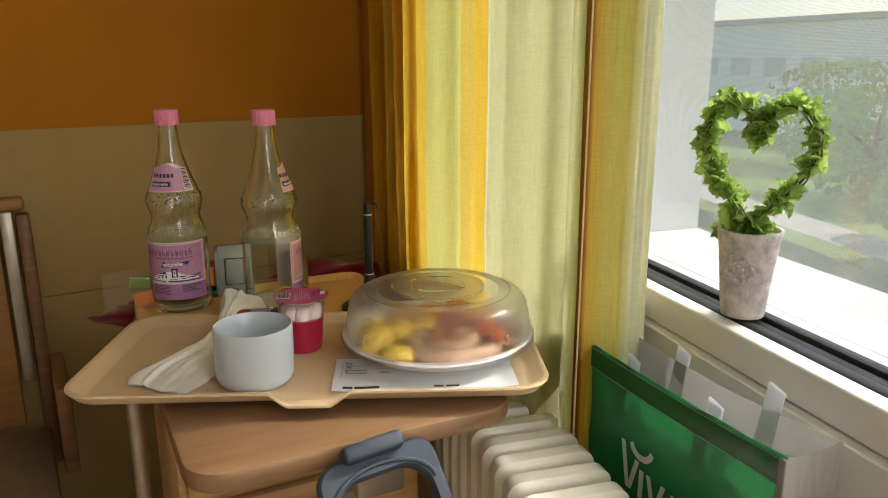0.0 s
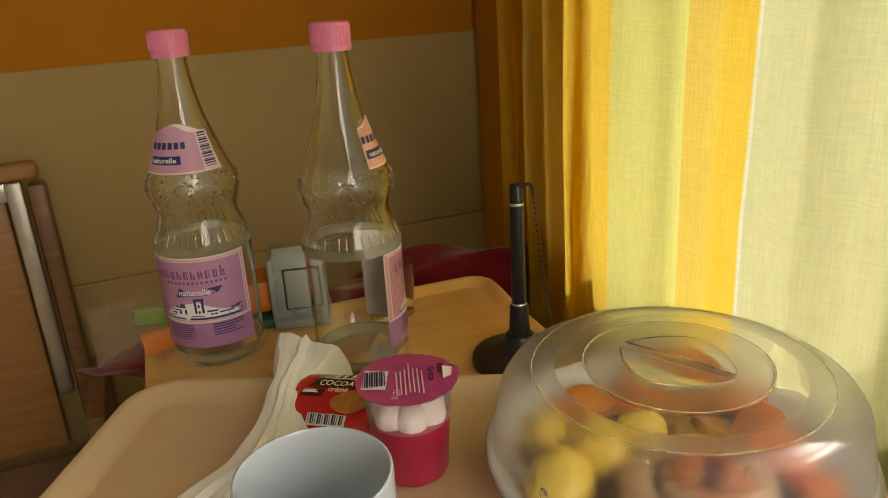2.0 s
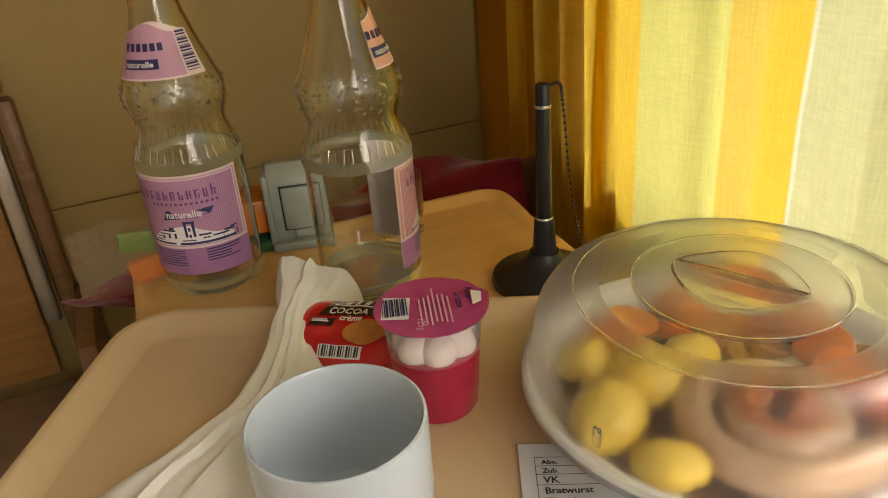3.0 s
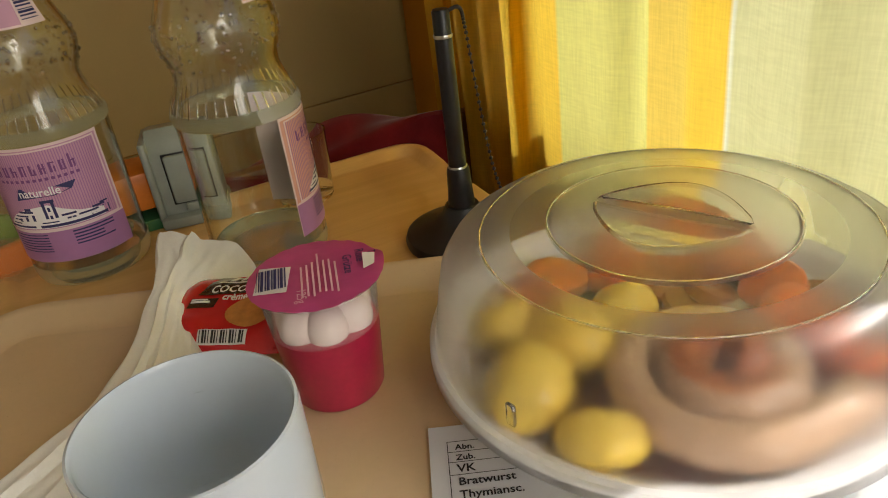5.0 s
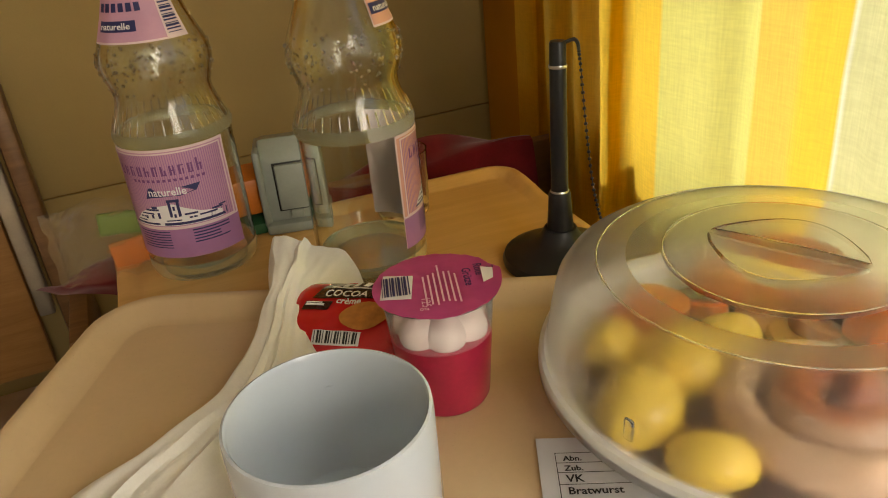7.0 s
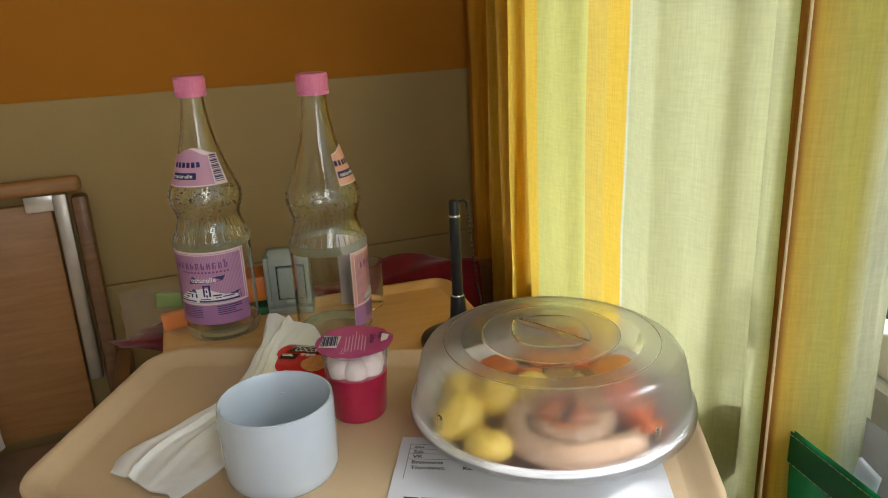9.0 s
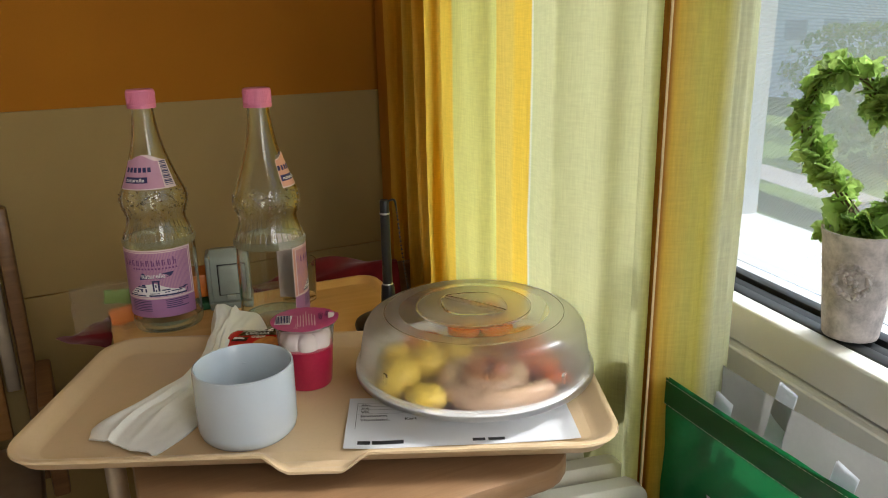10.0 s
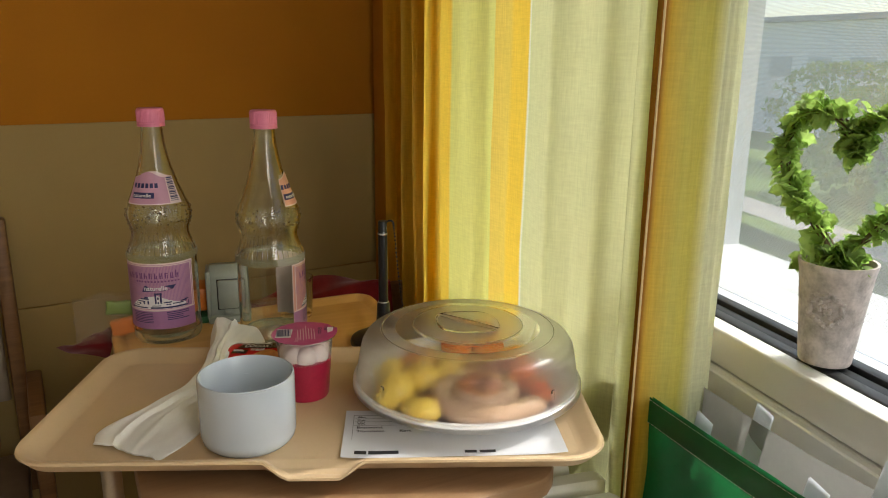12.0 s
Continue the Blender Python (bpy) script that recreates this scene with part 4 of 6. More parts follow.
def dessert_cup():
    c = thing("dessert_cup", place_at((-0.170, 1.007, FLOOR), 12) @ Matrix.Scale(0.955, 4), "sealed plastic cup of red fruit jelly with cream", "dessert cup")
    cup = part("cup", lathe([(0.0313, 0.048), (0.0335, 0.074), (0.037, 0.0765), (0.0372, 0.0775), (0.0335, 0.078), (0.0325, 0.076), (0.0306, 0.048)], 48), "cup_clear", c, "clear plastic cup")
    cup.visible_shadow = False
    bm = lathe([(0, 0.001), (0.024, 0.0), (0.0262, 0.0006), (0.0275, 0.003), (0.0313, 0.0485), (0.0300, 0.0495), (0, 0.0495)], 56)
    part("jelly", bm, "cup_content", c, "red fruit jelly")
    bm = bmesh.new()
    for i in range(7):
        a = math.tau * i / 7 + 0.3
        made = bmesh.ops.create_icosphere(bm, subdivisions=3, radius=1)["verts"]
        bmesh.ops.scale(bm, vec=(0.0125, 0.0125, 0.0125), verts=made)
        bmesh.ops.translate(bm, vec=(0.0182 * math.cos(a), 0.0182 * math.sin(a), 0.0545), verts=made)
    made = bmesh.ops.create_icosphere(bm, subdivisions=3, radius=1)["verts"]
    bmesh.ops.scale(bm, vec=(0.018, 0.018, 0.012), verts=made)
    bmesh.ops.translate(bm, vec=(0, 0, 0.054), verts=made)
    part("cream", bm, "cup_cream", c, "white cream dabs")
    bm = bmesh.new()
    n = 72

    def edge(i):
        a = math.tau * i / n
        tab = math.exp(-((a - 0.25) / 0.28) ** 2) + math.exp(-((a - 0.25 - math.tau) / 0.28) ** 2)
        return a, 0.0383 + 0.002 * tab, -0.0003 * math.cos(a * 23) + 0.002 * tab * math.sin(a * 9)

    rings = []
    for k in (0.0, 0.35, 0.7, 0.9, 1.0):
        if k == 0:
            rings.append([bm.verts.new((0, 0, 0.0786))])
            continue
        rings.append([bm.verts.new((r * k * math.cos(a), r * k * math.sin(a), 0.0788 + 0.0006 * noise.noise((a * 2, k * 4, 1)) + (dz if k == 1 else 0))) for a, r, dz in (edge(i) for i in range(n))])
    for i in range(n):
        bm.faces.new((rings[0][0], rings[1][i], rings[1][(i + 1) % n]))
        for a, b in zip(rings[1:], rings[2:]):
            bm.faces.new((a[i], b[i], b[(i + 1) % n], a[(i + 1) % n]))
    lid = part("foil_lid", bm, "foil_pink", c, "magenta printed foil lid")
    up = lambda x, y: (x, y, 0.0799)
    bm = bmesh.new()
    stamp(bm, flat([(-0.034, -0.012), (-0.016, -0.015), (-0.013, 0.012), (-0.031, 0.016)]), lambda x, y: (x, y, 0.0796))
    stamp(bm, flat([(0.027, -0.008), (0.0335, -0.004), (0.035, 0.008), (0.028, 0.011)]), lambda x, y: (x, y, 0.0806))
    tagged(part("print_patch", bm, "ink_white", lid, "white printed patches", smooth=False), kind="stuff")
    bm = bmesh.new()
    stamp(bm, bars([(-0.033 + 0.0012 * i, -0.0105, 0.0004 + 0.0004 * ((i * 7) % 3), 0.022) for i in range(14)]), lambda x, y: (x + 0.0006, y, 0.0802))
    tagged(part("barcode", bm, "ink_blue", lid, "printed barcode", smooth=False), kind="stuff")
    bm = bmesh.new()
    rnd = random.Random(4)
    stamp(bm, bars([(-0.008 + 0.0032 * i, -0.026 + rnd.uniform(0, 0.004), 0.0011, rnd.uniform(0.032, 0.046)) for i in range(7)]), up)
    stamp(bm, letters("125g", 0.0075), lambda x, y: (-0.0105 + y, -0.016 - x, 0.0802))
    part("lettering", bm, mat("pale_pink_ink", (0.8, 0.5, 0.62), 0.4, var=0.05, bump=0), lid, "pale printed lettering", smooth=False)
    bm = bmesh.new()
    stamp(bm, letters("Rote", 0.0075, 0.0001), lambda x, y: (0.024 + y, 0.016 - x, 0.0804))
    stamp(bm, letters("Gr\u00fctze", 0.0075, 0.0001), lambda x, y: (0.0165 + y, 0.012 - x, 0.0804))
    stamp(bm, letters("Typ", 0.006), lambda x, y: (0.0315 + y, 0.012 - x, 0.0804))
    part("name_print", bm, "ink_blue", lid, "dark printed words", smooth=False)


dessert_cup()


def napkin():
    # both long edges of the folded paper, from the spread front corner to the far end, and its height
    left = smooth_line([(-0.362, 0.884, 0.003), (-0.366, 0.913, 0.008), (-0.334, 0.948, 0.018), (-0.308, 0.985, 0.023), (-0.304, 1.03, 0.027), (-0.304, 1.07, 0.034), (-0.312, 1.105, 0.041), (-0.324, 1.14, 0.046)], 46)
    right = smooth_line([(-0.286, 0.852, 0), (-0.268, 0.892, 0), (-0.256, 0.945, 0), (-0.248, 0.99, 0), (-0.256, 1.035, 0), (-0.266, 1.075, 0), (-0.258, 1.105, 0), (-0.248, 1.14, 0)], 46)
    bm = bmesh.new()
    na = 34

    def ring(j):
        a, b = left[j], right[j]
        h, grow, out = a.z, min(1, j / 10), []
        for i in range(na + 1):
            u = i / na
            rise = min(1, u / 0.16) ** 0.7 * (1 - 0.45 * u) * min(1, (1 - u) / 0.14) ** 0.6
            fold = 0.005 * max(0, 1 - abs(u - 0.3 - 0.004 * j) / 0.05) + 0.0035 * max(0, 1 - abs(u - 0.62 + 0.003 * j) / 0.06)
            crease = 0.0055 * noise.noise((u * 3.2 + j * 0.04, j * 0.06, 3.0)) + 0.0022 * noise.noise((u * 9, j * 0.17, 6.0)) + 0.0012 * noise.noise((u * 16, j * 0.8, 8.0)) * (1.3 - grow)
            x, y = a.x + (b.x - a.x) * u, a.y + (b.y - a.y) * u
            out.append(Vector((x + 0.003 * noise.noise((u * 2, j * 0.22, 5.0)), y + 0.005 * noise.noise((u * 4, 1.0, 1.0)) * (1.2 - grow), FLOOR + 0.002 + max(0.0, h * rise + (fold + crease) * (0.35 + 0.65 * grow) * min(1, 6 * u * (1 - u))))))
        return out

    rows = [[bm.verts.new(v) for v in ring(j)] for j in range(46)]
    for a, b in zip(rows, rows[1:]):
        for i in range(na):
            bm.faces.new((a[i], a[i + 1], b[i + 1], b[i]))
    back = [[bm.verts.new((v.co.x, v.co.y, max(FLOOR + 0.0004, v.co.z - 0.0016))) for v in r] for r in rows]
    for a, b in zip(back, back[1:]):
        for i in range(na):
            bm.faces.new((a[i], b[i], b[i + 1], a[i + 1]))
    for j in range(45):
        bm.faces.new((rows[j][0], rows[j + 1][0], back[j + 1][0], back[j][0]))
        bm.faces.new((rows[j][na], back[j][na], back[j + 1][na], rows[j + 1][na]))
    for i in range(na):
        bm.faces.new((rows[0][i], back[0][i], back[0][i + 1], rows[0][i + 1]))
        bm.faces.new((rows[45][i], rows[45][i + 1], back[45][i + 1], back[45][i]))
    tagged(part("napkin", bm, "tissue"), "crumpled white paper napkin rolled round cutlery", "napkin")


napkin()


def biscuit_packet():
    c = thing("biscuit_packet", place_at((-0.240, 1.066, FLOOR + 0.006), -14) @ Matrix.Rotation(radians(14), 4, "X") @ Matrix.Rotation(radians(-7), 4, "Y") @ Matrix.Scale(1.06, 4), "red and brown wrapped cocoa cream biscuit packet", "biscuit packet")
    bm = bmesh.new()

    def pillow(u, v, sign):
        x, y = (u - 0.5) * 0.105, (v - 0.5) * 0.062
        end = min(1, (0.5 - abs(u - 0.5)) / 0.16)
        side = max(0, 1 - abs(2 * v - 1) ** 3)
        bulge = 0.0105 * (max(0, end) ** 0.6) * side
        crimp = 0.0012 * math.sin(v * 90) if end < 0.7 else 0
        jag = 0.002 * (int(v * 40) % 2) * (1 if u > 0.99 else -1 if u < 0.01 else 0)
        return x + jag, y, 0.012 + sign * bulge + crimp + 0.0012 * noise.noise((u * 8, v * 6, sign))

    for s in (1, -1):
        grid(bm, 41, 41, lambda u, v: pillow(u, v, s))
    bmesh.ops.remove_doubles(bm, verts=bm.verts, dist=0.0003)
    bmesh.ops.recalc_face_normals(bm, faces=bm.faces)
    part("wrapper", bm, "wrapper_red", c, "glossy red wrapper with crimped ends")

    def on_top(x, y):
        p = pillow(x / 0.105 + 0.5, y / 0.062 + 0.5, 1)
        return x, y, p[2] + 0.0007

    def patch(x0, x1, y0, y1, slant=0.0):
        vs, fs = [], []
        for j in range(9):
            for i in range(13):
                x, y = x0 + (x1 - x0) * i / 12, y0 + (y1 - y0) * j / 8
                vs.append((x + slant * (y - y0), y))
        for j in range(8):
            for i in range(12):
                k = j * 13 + i
                fs.append((k, k + 1, k + 14, k + 13))
        return vs, fs

    bm = bmesh.new()
    stamp(bm, patch(-0.024, 0.04, 0.006, 0.027, 0.2), on_top)
    stamp(bm, patch(-0.028, -0.008, -0.004, 0.003, 0.2), on_top)
    part("brown_print", bm, "wrapper_brown", c, "dark brown printed field", smooth=False)
    lift = lambda x, y: (x, y, on_top(x, y)[2] + 0.0005)
    bm = bmesh.new()
    stamp(bm, letters("COCOA", 0.0085, 0.0002), lambda x, y: lift(x - 0.016, y + 0.0075))
    stamp(bm, letters("cr\u00e8me", 0.007, 0.0002), lambda x, y: lift(x - 0.004, y + 0.001))
    stamp(bm, bars([(-0.014, 0.016, 0.03, 0.0016), (-0.008, 0.0185, 0.004, 0.007), (0.0, 0.0185, 0.004, 0.007), (0.008, 0.0185, 0.004, 0.007), (-0.026, -0.001, 0.014, 0.0016), (-0.026, 0.001, 0.012, 0.001)]), lift)
    tagged(part("lettering", bm, "ink_white", c, "white printed words", smooth=False), kind="stuff")
    bm = bmesh.new()
    ring = [(0.02 + 0.017 * math.cos(math.tau * i / 28), -0.008 + 0.0105 * math.sin(math.tau * i / 28)) for i in range(28)]
    vs = [(0.02, -0.008)] + [(0.02 + (x - 0.02) * 0.5, -0.008 + (y + 0.008) * 0.5) for x, y in ring] + ring
    fs = [(0, 1 + i, 1 + (i + 1) % 28) for i in range(28)] + [(1 + i, 29 + i, 29 + (i + 1) % 28, 1 + (i + 1) % 28) for i in range(28)]
    stamp(bm, (vs, fs), lift)
    part("biscuit_print", bm, "biscuit", c, "printed golden biscuit", smooth=False)
    bm = bmesh.new()
    stamp(bm, patch(-0.012, 0.022, -0.0275, -0.0195), on_top)
    part("white_print", bm, "ink_white", c, "white barcode field", smooth=False)
    bm = bmesh.new()
    stamp(bm, bars([(-0.0105 + 0.0021 * i, -0.0268, 0.0006 + 0.0005 * (i * 5 % 3), 0.0066) for i in range(15)]), lift)
    tagged(part("barcode", bm, "ink", c, "printed barcode", smooth=False), kind="stuff")


biscuit_packet()

PLATE = Vector((0.014, 1.004, FLOOR))


def plate():
    prof = [(0, 0.004), (0.075, 0.004), (0.08, 0.0), (0.083, 0.0), (0.086, 0.004), (0.105, 0.014), (0.118, 0.022), (0.126, 0.0245), (0.1275, 0.026), (0.126, 0.0275), (0.120, 0.0268), (0.1145, 0.0245), (0.109, 0.0165), (0.102, 0.0098), (0.09, 0.0079), (0.075, 0.0076), (0, 0.0075)]
    tagged(part("plate", lathe(prof, 96), "plate_china", at=Matrix.Translation(PLATE)), "round white rimmed dinner plate", "plate")


plate()
FOOD = PLATE.z + 0.0095


def gravy():
    bm = bmesh.new()
    n = 90
    c = bm.verts.new((0, 0, 0.0105))
    r1 = [bm.verts.new((0.06 * math.cos(math.tau * i / n), 0.06 * math.sin(math.tau * i / n), 0.0105)) for i in range(n)]
    r2 = []
    for i in range(n):
        a = math.tau * i / n
        r = 0.102 + 0.005 * noise.noise((2.2 * math.cos(a), 2.2 * math.sin(a), 4.0))
        r2.append(bm.verts.new((r * math.cos(a), r * math.sin(a), 0.0118 + max(0, r - 0.102) * 0.9)))
    for i in range(n):
        k = (i + 1) % n
        bm.faces.new((c, r1[i], r1[k]))
        bm.faces.new((r1[i], r2[i], r2[k], r1[k]))
    tagged(part("gravy", bm, "gravy", at=Matrix.Translation(PLATE)), "glossy dark brown gravy on the plate", "gravy", kind="stuff")


gravy()


def potato(x, y, a, sx, sy, sz, seed):
    bm = bmesh.new()
    vs = bmesh.ops.create_icosphere(bm, subdivisions=4, radius=1)["verts"]
    for v in vs:
        n = v.co.normalized()
        v.co *= 1 + 0.09 * noise.noise(n * 1.1 + Vector((seed, 0, 0))) + 0.03 * noise.noise(n * 2.6 + Vector((0, seed, 0)))
        v.co = Vector((v.co.x * sx, v.co.y * sy, v.co.z * sz))
    tagged(part("potato", bm, "potato", at=Matrix.Translation((x, y, FOOD + sz * 0.93)) @ rotz(a)), "peeled yellow boiled potato in gravy", "potato", "boiled potatoes")


for i, row in enumerate(((-0.070, 1.016, 40, 0.020, 0.0165, 0.016), (-0.036, 0.998, -60, 0.0255, 0.0205, 0.019), (-0.063, 0.957, 75, 0.0265, 0.0225, 0.021), (-0.004, 1.020, 25, 0.020, 0.0175, 0.016), (-0.034, 0.922, -8, 0.0215, 0.0155, 0.0145))):
    potato(*row, i * 3.7)


def sausage():
    """A long sausage: a tight raised coil in the middle, then one wide open turn with its tail to the side."""
    bm = bmesh.new()
    cx, cy = 0.033, 0.956
    # angle in degrees, distance from the coil's middle, height of the centre line
    course = [(-430, 0.004, 0.0265), (-340, 0.0095, 0.0258), (-250, 0.0165, 0.0235), (-160, 0.0215, 0.0205), (-70, 0.0245, 0.0185), (0, 0.028, 0.0165), (45, 0.037, 0.014), (90, 0.0445, 0.0125), (135, 0.0475, 0.0125), (180, 0.0465, 0.0125), (225, 0.045, 0.0125), (270, 0.0435, 0.0125), (310, 0.045, 0.0125), (335, 0.054, 0.013), (348, 0.066, 0.014)]
    line = []
    for a, r, h in smooth_line(course, 170):
        line.append(Vector((cx + r * math.cos(radians(a)), cy + r * math.sin(radians(a)), FOOD + h)))
    n = len(line)
    rad = [0.0122 * min(1, 0.7 + i * 0.06, 0.35 + (n - 1 - i) * 0.12) * (1 + 0.03 * noise.noise((i * 0.09, 2.0, 1.0))) for i in range(n)]
    tube(bm, line, rad, 18)
    layer = bm.loops.layers.color.new("browned")
    for f in bm.faces:
        for lp in f.loops:
            v = lp.vert.co
            d = math.hypot(v.x - cx, v.y - cy)
            k = max(0.0, min(1.0, (v.z - FOOD - 0.024) / 0.008)) * max(0.0, min(1.0, (0.036 - d) / 0.01))
            lp[layer] = (k, k, k, 1)
    tagged(part("sausage", bm, "sausage"), "coiled fried sausage browned on top", "sausage")


sausage()


def carrot_slice(x, y, z, tilt, turn, r, seed, sauced=False):
    bm = bmesh.new()
    n = 22
    loops = []
    for k, h in ((0.5, 0.0058), (0.88, 0.0054), (1.0, 0.0035), (1.0, -0.0035), (0.9, -0.0054), (0.5, -0.0056)):
        if k:
            loops.append([(r * k * (1 + 0.06 * math.sin(3 * q + seed) + 0.05 * noise.noise((q, seed, 0))) * math.cos(q), r * k * (1 + 0.06 * math.sin(3 * q + seed)) * math.sin(q), h) for q in [math.tau * i / n for i in range(n)]])
    rings = loft(bm, loops, first=True, last=True)
    bmesh.ops.recalc_face_normals(bm, faces=bm.faces)
    m = Matrix.Translation((x, y, z)) @ rotz(turn) @ Matrix.Rotation(radians(tilt), 4, "X")
    tagged(part("carrot_slice", bm, "carrot_sauced" if sauced else "carrot", at=m), "soft carrot slice coated with brown gravy" if sauced else "soft cooked orange carrot slice", "carrot slice", "carrot slices")


rnd = random.Random(11)
for i, (x, y, z, r) in enumerate(((-0.038, 1.062, 0.013, 0.020), (-0.008, 1.062, 0.009, 0.015), (0.006, 1.082, 0.019, 0.0195), (0.044, 1.085, 0.019, 0.0195), (0.075, 1.062, 0.017, 0.0205), (0.081, 1.028, 0.017, 0.0185), (0.052, 1.038, 0.009, 0.018), (0.024, 1.051, 0.007, 0.016), (0.080, 0.997, 0.016, 0.019), (0.091, 0.986, 0.018, 0.017), (0.098, 0.966, 0.014, 0.017), (0.036, 1.030, 0.006, 0.016), (0.100, 1.020, 0.009, 0.015), (-0.060, 1.046, 0.008, 0.014), (0.062, 1.016, 0.007, 0.015), (0.024, 1.072, 0.010, 0.015), (0.060, 1.076, 0.011, 0.015))):
    sauced = i in (6, 7, 11, 12, 14, 15)
    carrot_slice(x, y, FOOD + z, rnd.uniform(-30, 30), rnd.uniform(0, 360), r, i * 1.9, sauced)


def plate_cover():
    c = thing("plate_cover", place_at((PLATE.x + 0.002, PLATE.y + 0.002, PLATE.z + 0.0268), -35), "frosted clear plastic plate cover with a gripping recess", "plate cover")
    outer = [(0.1300, -0.006), (0.1305, -0.005), (0.1302, 0.0012), (0.1292, 0.0034), (0.1268, 0.0046), (0.1255, 0.0075), (0.1248, 0.013), (0.1232, 0.028), (0.1208, 0.043), (0.1165, 0.0505), (0.109, 0.0553), (0.101, 0.0576), (0.098, 0.0585), (0.083, 0.0602), (0.0815, 0.0597), (0.0625, 0.0612), (0.061, 0.0632), (0.055, 0.0638), (0.048, 0.0638)]
    outer = [(r if r < 0.1 or z < 0.013 else r - 0.05 * (z - 0.013), z) for r, z in outer]
    TOPZ = outer[-1][1]
    inner = [(r - 0.0012, z - 0.0014) for r, z in outer[::-1] if z > 0.0035]
    bm = lathe(outer + [(0.02, TOPZ), (0, TOPZ)], 96)
    extra = lathe([(r, z) for r, z in ([(0, TOPZ - 0.0014), (0.02, TOPZ - 0.0014)] + inner + [(0.1286, 0.0008), (0.1290, -0.006), (0.1300, -0.006)])], 96)
    me = bpy.data.meshes.new("tmp")
    extra.to_mesh(me)
    extra.free()
    bm.from_mesh(me)
    bpy.data.meshes.remove(me)
    bmesh.ops.remove_doubles(bm, verts=bm.verts, dist=0.00005)
    bmesh.ops.recalc_face_normals(bm, faces=bm.faces)
    dome = part("dome", bm, "cover_plastic", c)
    dome.data.materials.append(M["cover_bare"])
    for f in dome.data.polygons:      # the ring round the grip is left clear
        if f.center.z > 0.045 and 0.0615 < math.hypot(f.center.x, f.center.y) < 0.082:
            f.material_index = 1
    dome.visible_shadow = False
    # two leaf-shaped grip hollows with a web between them
    for s in (1, -1):
        bm = bmesh.new()
        top, low = [], []
        for i in range(25):
            t = i / 24
            x = -0.04 + 0.08 * t
            top.append((x, s * (0.003 + 0.002 * math.sin(math.pi * t)), 0))
        for i in range(25):
            t = 1 - i / 24
            x = -0.04 + 0.08 * t
            low.append((x, s * (0.005 + 0.031 * math.sin(math.pi * t) ** 0.9), 0))
        rim = [(x, y) for x, y, z in top + low[1:-1]]
        cx, cy = 0, s * 0.014
        loops = [[(cx + (x - cx) * 1.03, cy + (y - cy) * 1.08, TOPZ + 0.0003) for x, y in rim], [(x, y, TOPZ + 0.0018) for x, y in rim], [(cx + (x - cx) * 0.96, cy + (y - cy) * 0.9, TOPZ + 0.0004) for x, y in rim], [(cx + (x - cx) * 0.9, cy + (y - cy) * 0.8, TOPZ - 0.006) for x, y in rim], [(cx + (x - cx) * 0.5, cy + (y - cy) * 0.4, TOPZ - 0.008) for x, y in rim]]
        loft(bm, loops, False, True)
        g = part("grip", bm, "cover_bare", c, "moulded lens-shaped grip edge")
        g.visible_shadow = False
    for a in (0, 90, 180, 270):
        g = part("clip", solid((0, 0, 0), (0.0022, 0.005, 0.012), 0.0008), "cover_bare", c, at=rotz(a - 11.0) @ Matrix.Translation((0.1248, 0, 0.0185)))

    for r, z in ((0.0972, TOPZ - 0.0046), (0.0620, TOPZ - 0.0004)):
        bm = bmesh.new()
        tube(bm, [(r * math.cos(q), r * math.sin(q), z) for q in [math.tau * i / 96 for i in range(97)]], 0.00032, 6, False)
        part("moulded_line", bm, "cover_bare", c).visible_shadow = False


plate_cover()


def menu_slip():
    m = Matrix.Translation((-0.001, 0.919, FLOOR + 0.0002)) @ rotz(4)
    c = thing("menu_slip", m, "white printed menu slip lying under the plate", "paper slip")
    bm = bmesh.new()
    lift = lambda x, y: 0.0004 + 0.0022 * max(0, (abs(x) - 0.07) / 0.045) ** 2 * (1 if y < 0 else 0.4) + 0.0006 * noise.noise((x * 20, y * 20, 2))
    for s in (0.00035, 0):
        grid(bm, 24, 12, lambda u, v: (-0.113 + 0.226 * u, -0.049 + 0.1 * v, s + lift(-0.113 + 0.226 * u, -0.049 + 0.1 * v)))
    part("sheet", bm, "paper", c)
    on = lambda x, y: (x, y, lift(x, y) + 0.0008)
    bm = bmesh.new()
    for text, x, y, size in (("Abn.", -0.1, 0.0329, 0.0052), ("Zub.", -0.1, 0.0258, 0.0052), ("VK", -0.1, 0.0179, 0.0072), ("Bratwurst", -0.1, 0.0096, 0.0068), ("Thymiansc.", -0.1, 0.0016, 0.0068), ("Kart", -0.055, 0.0016, 0.0068)):
        stamp(bm, letters(text, size, 0.00012), lambda a, b: on(a + x, b + y))
    stamp(bm, bars([(-0.104, 0.0385, 0.16, 0.0004), (-0.104, 0.0312, 0.16, 0.0004), (-0.104, 0.0243, 0.16, 0.0004), (-0.104, 0.016, 0.16, 0.0004)]), on)
    stamp(bm, bars([(-0.104, -0.014, 0.0004, 0.053), (-0.1, -0.043, 0.012, 0.0065), (-0.086, -0.043, 0.03, 0.0065), (0.01, -0.0435, 0.012, 0.005), (0.025, -0.0435, 0.016, 0.005)]), on)
    tagged(part("print", bm, "ink", c, "black print on the slip", smooth=False), kind="stuff")


menu_slip()


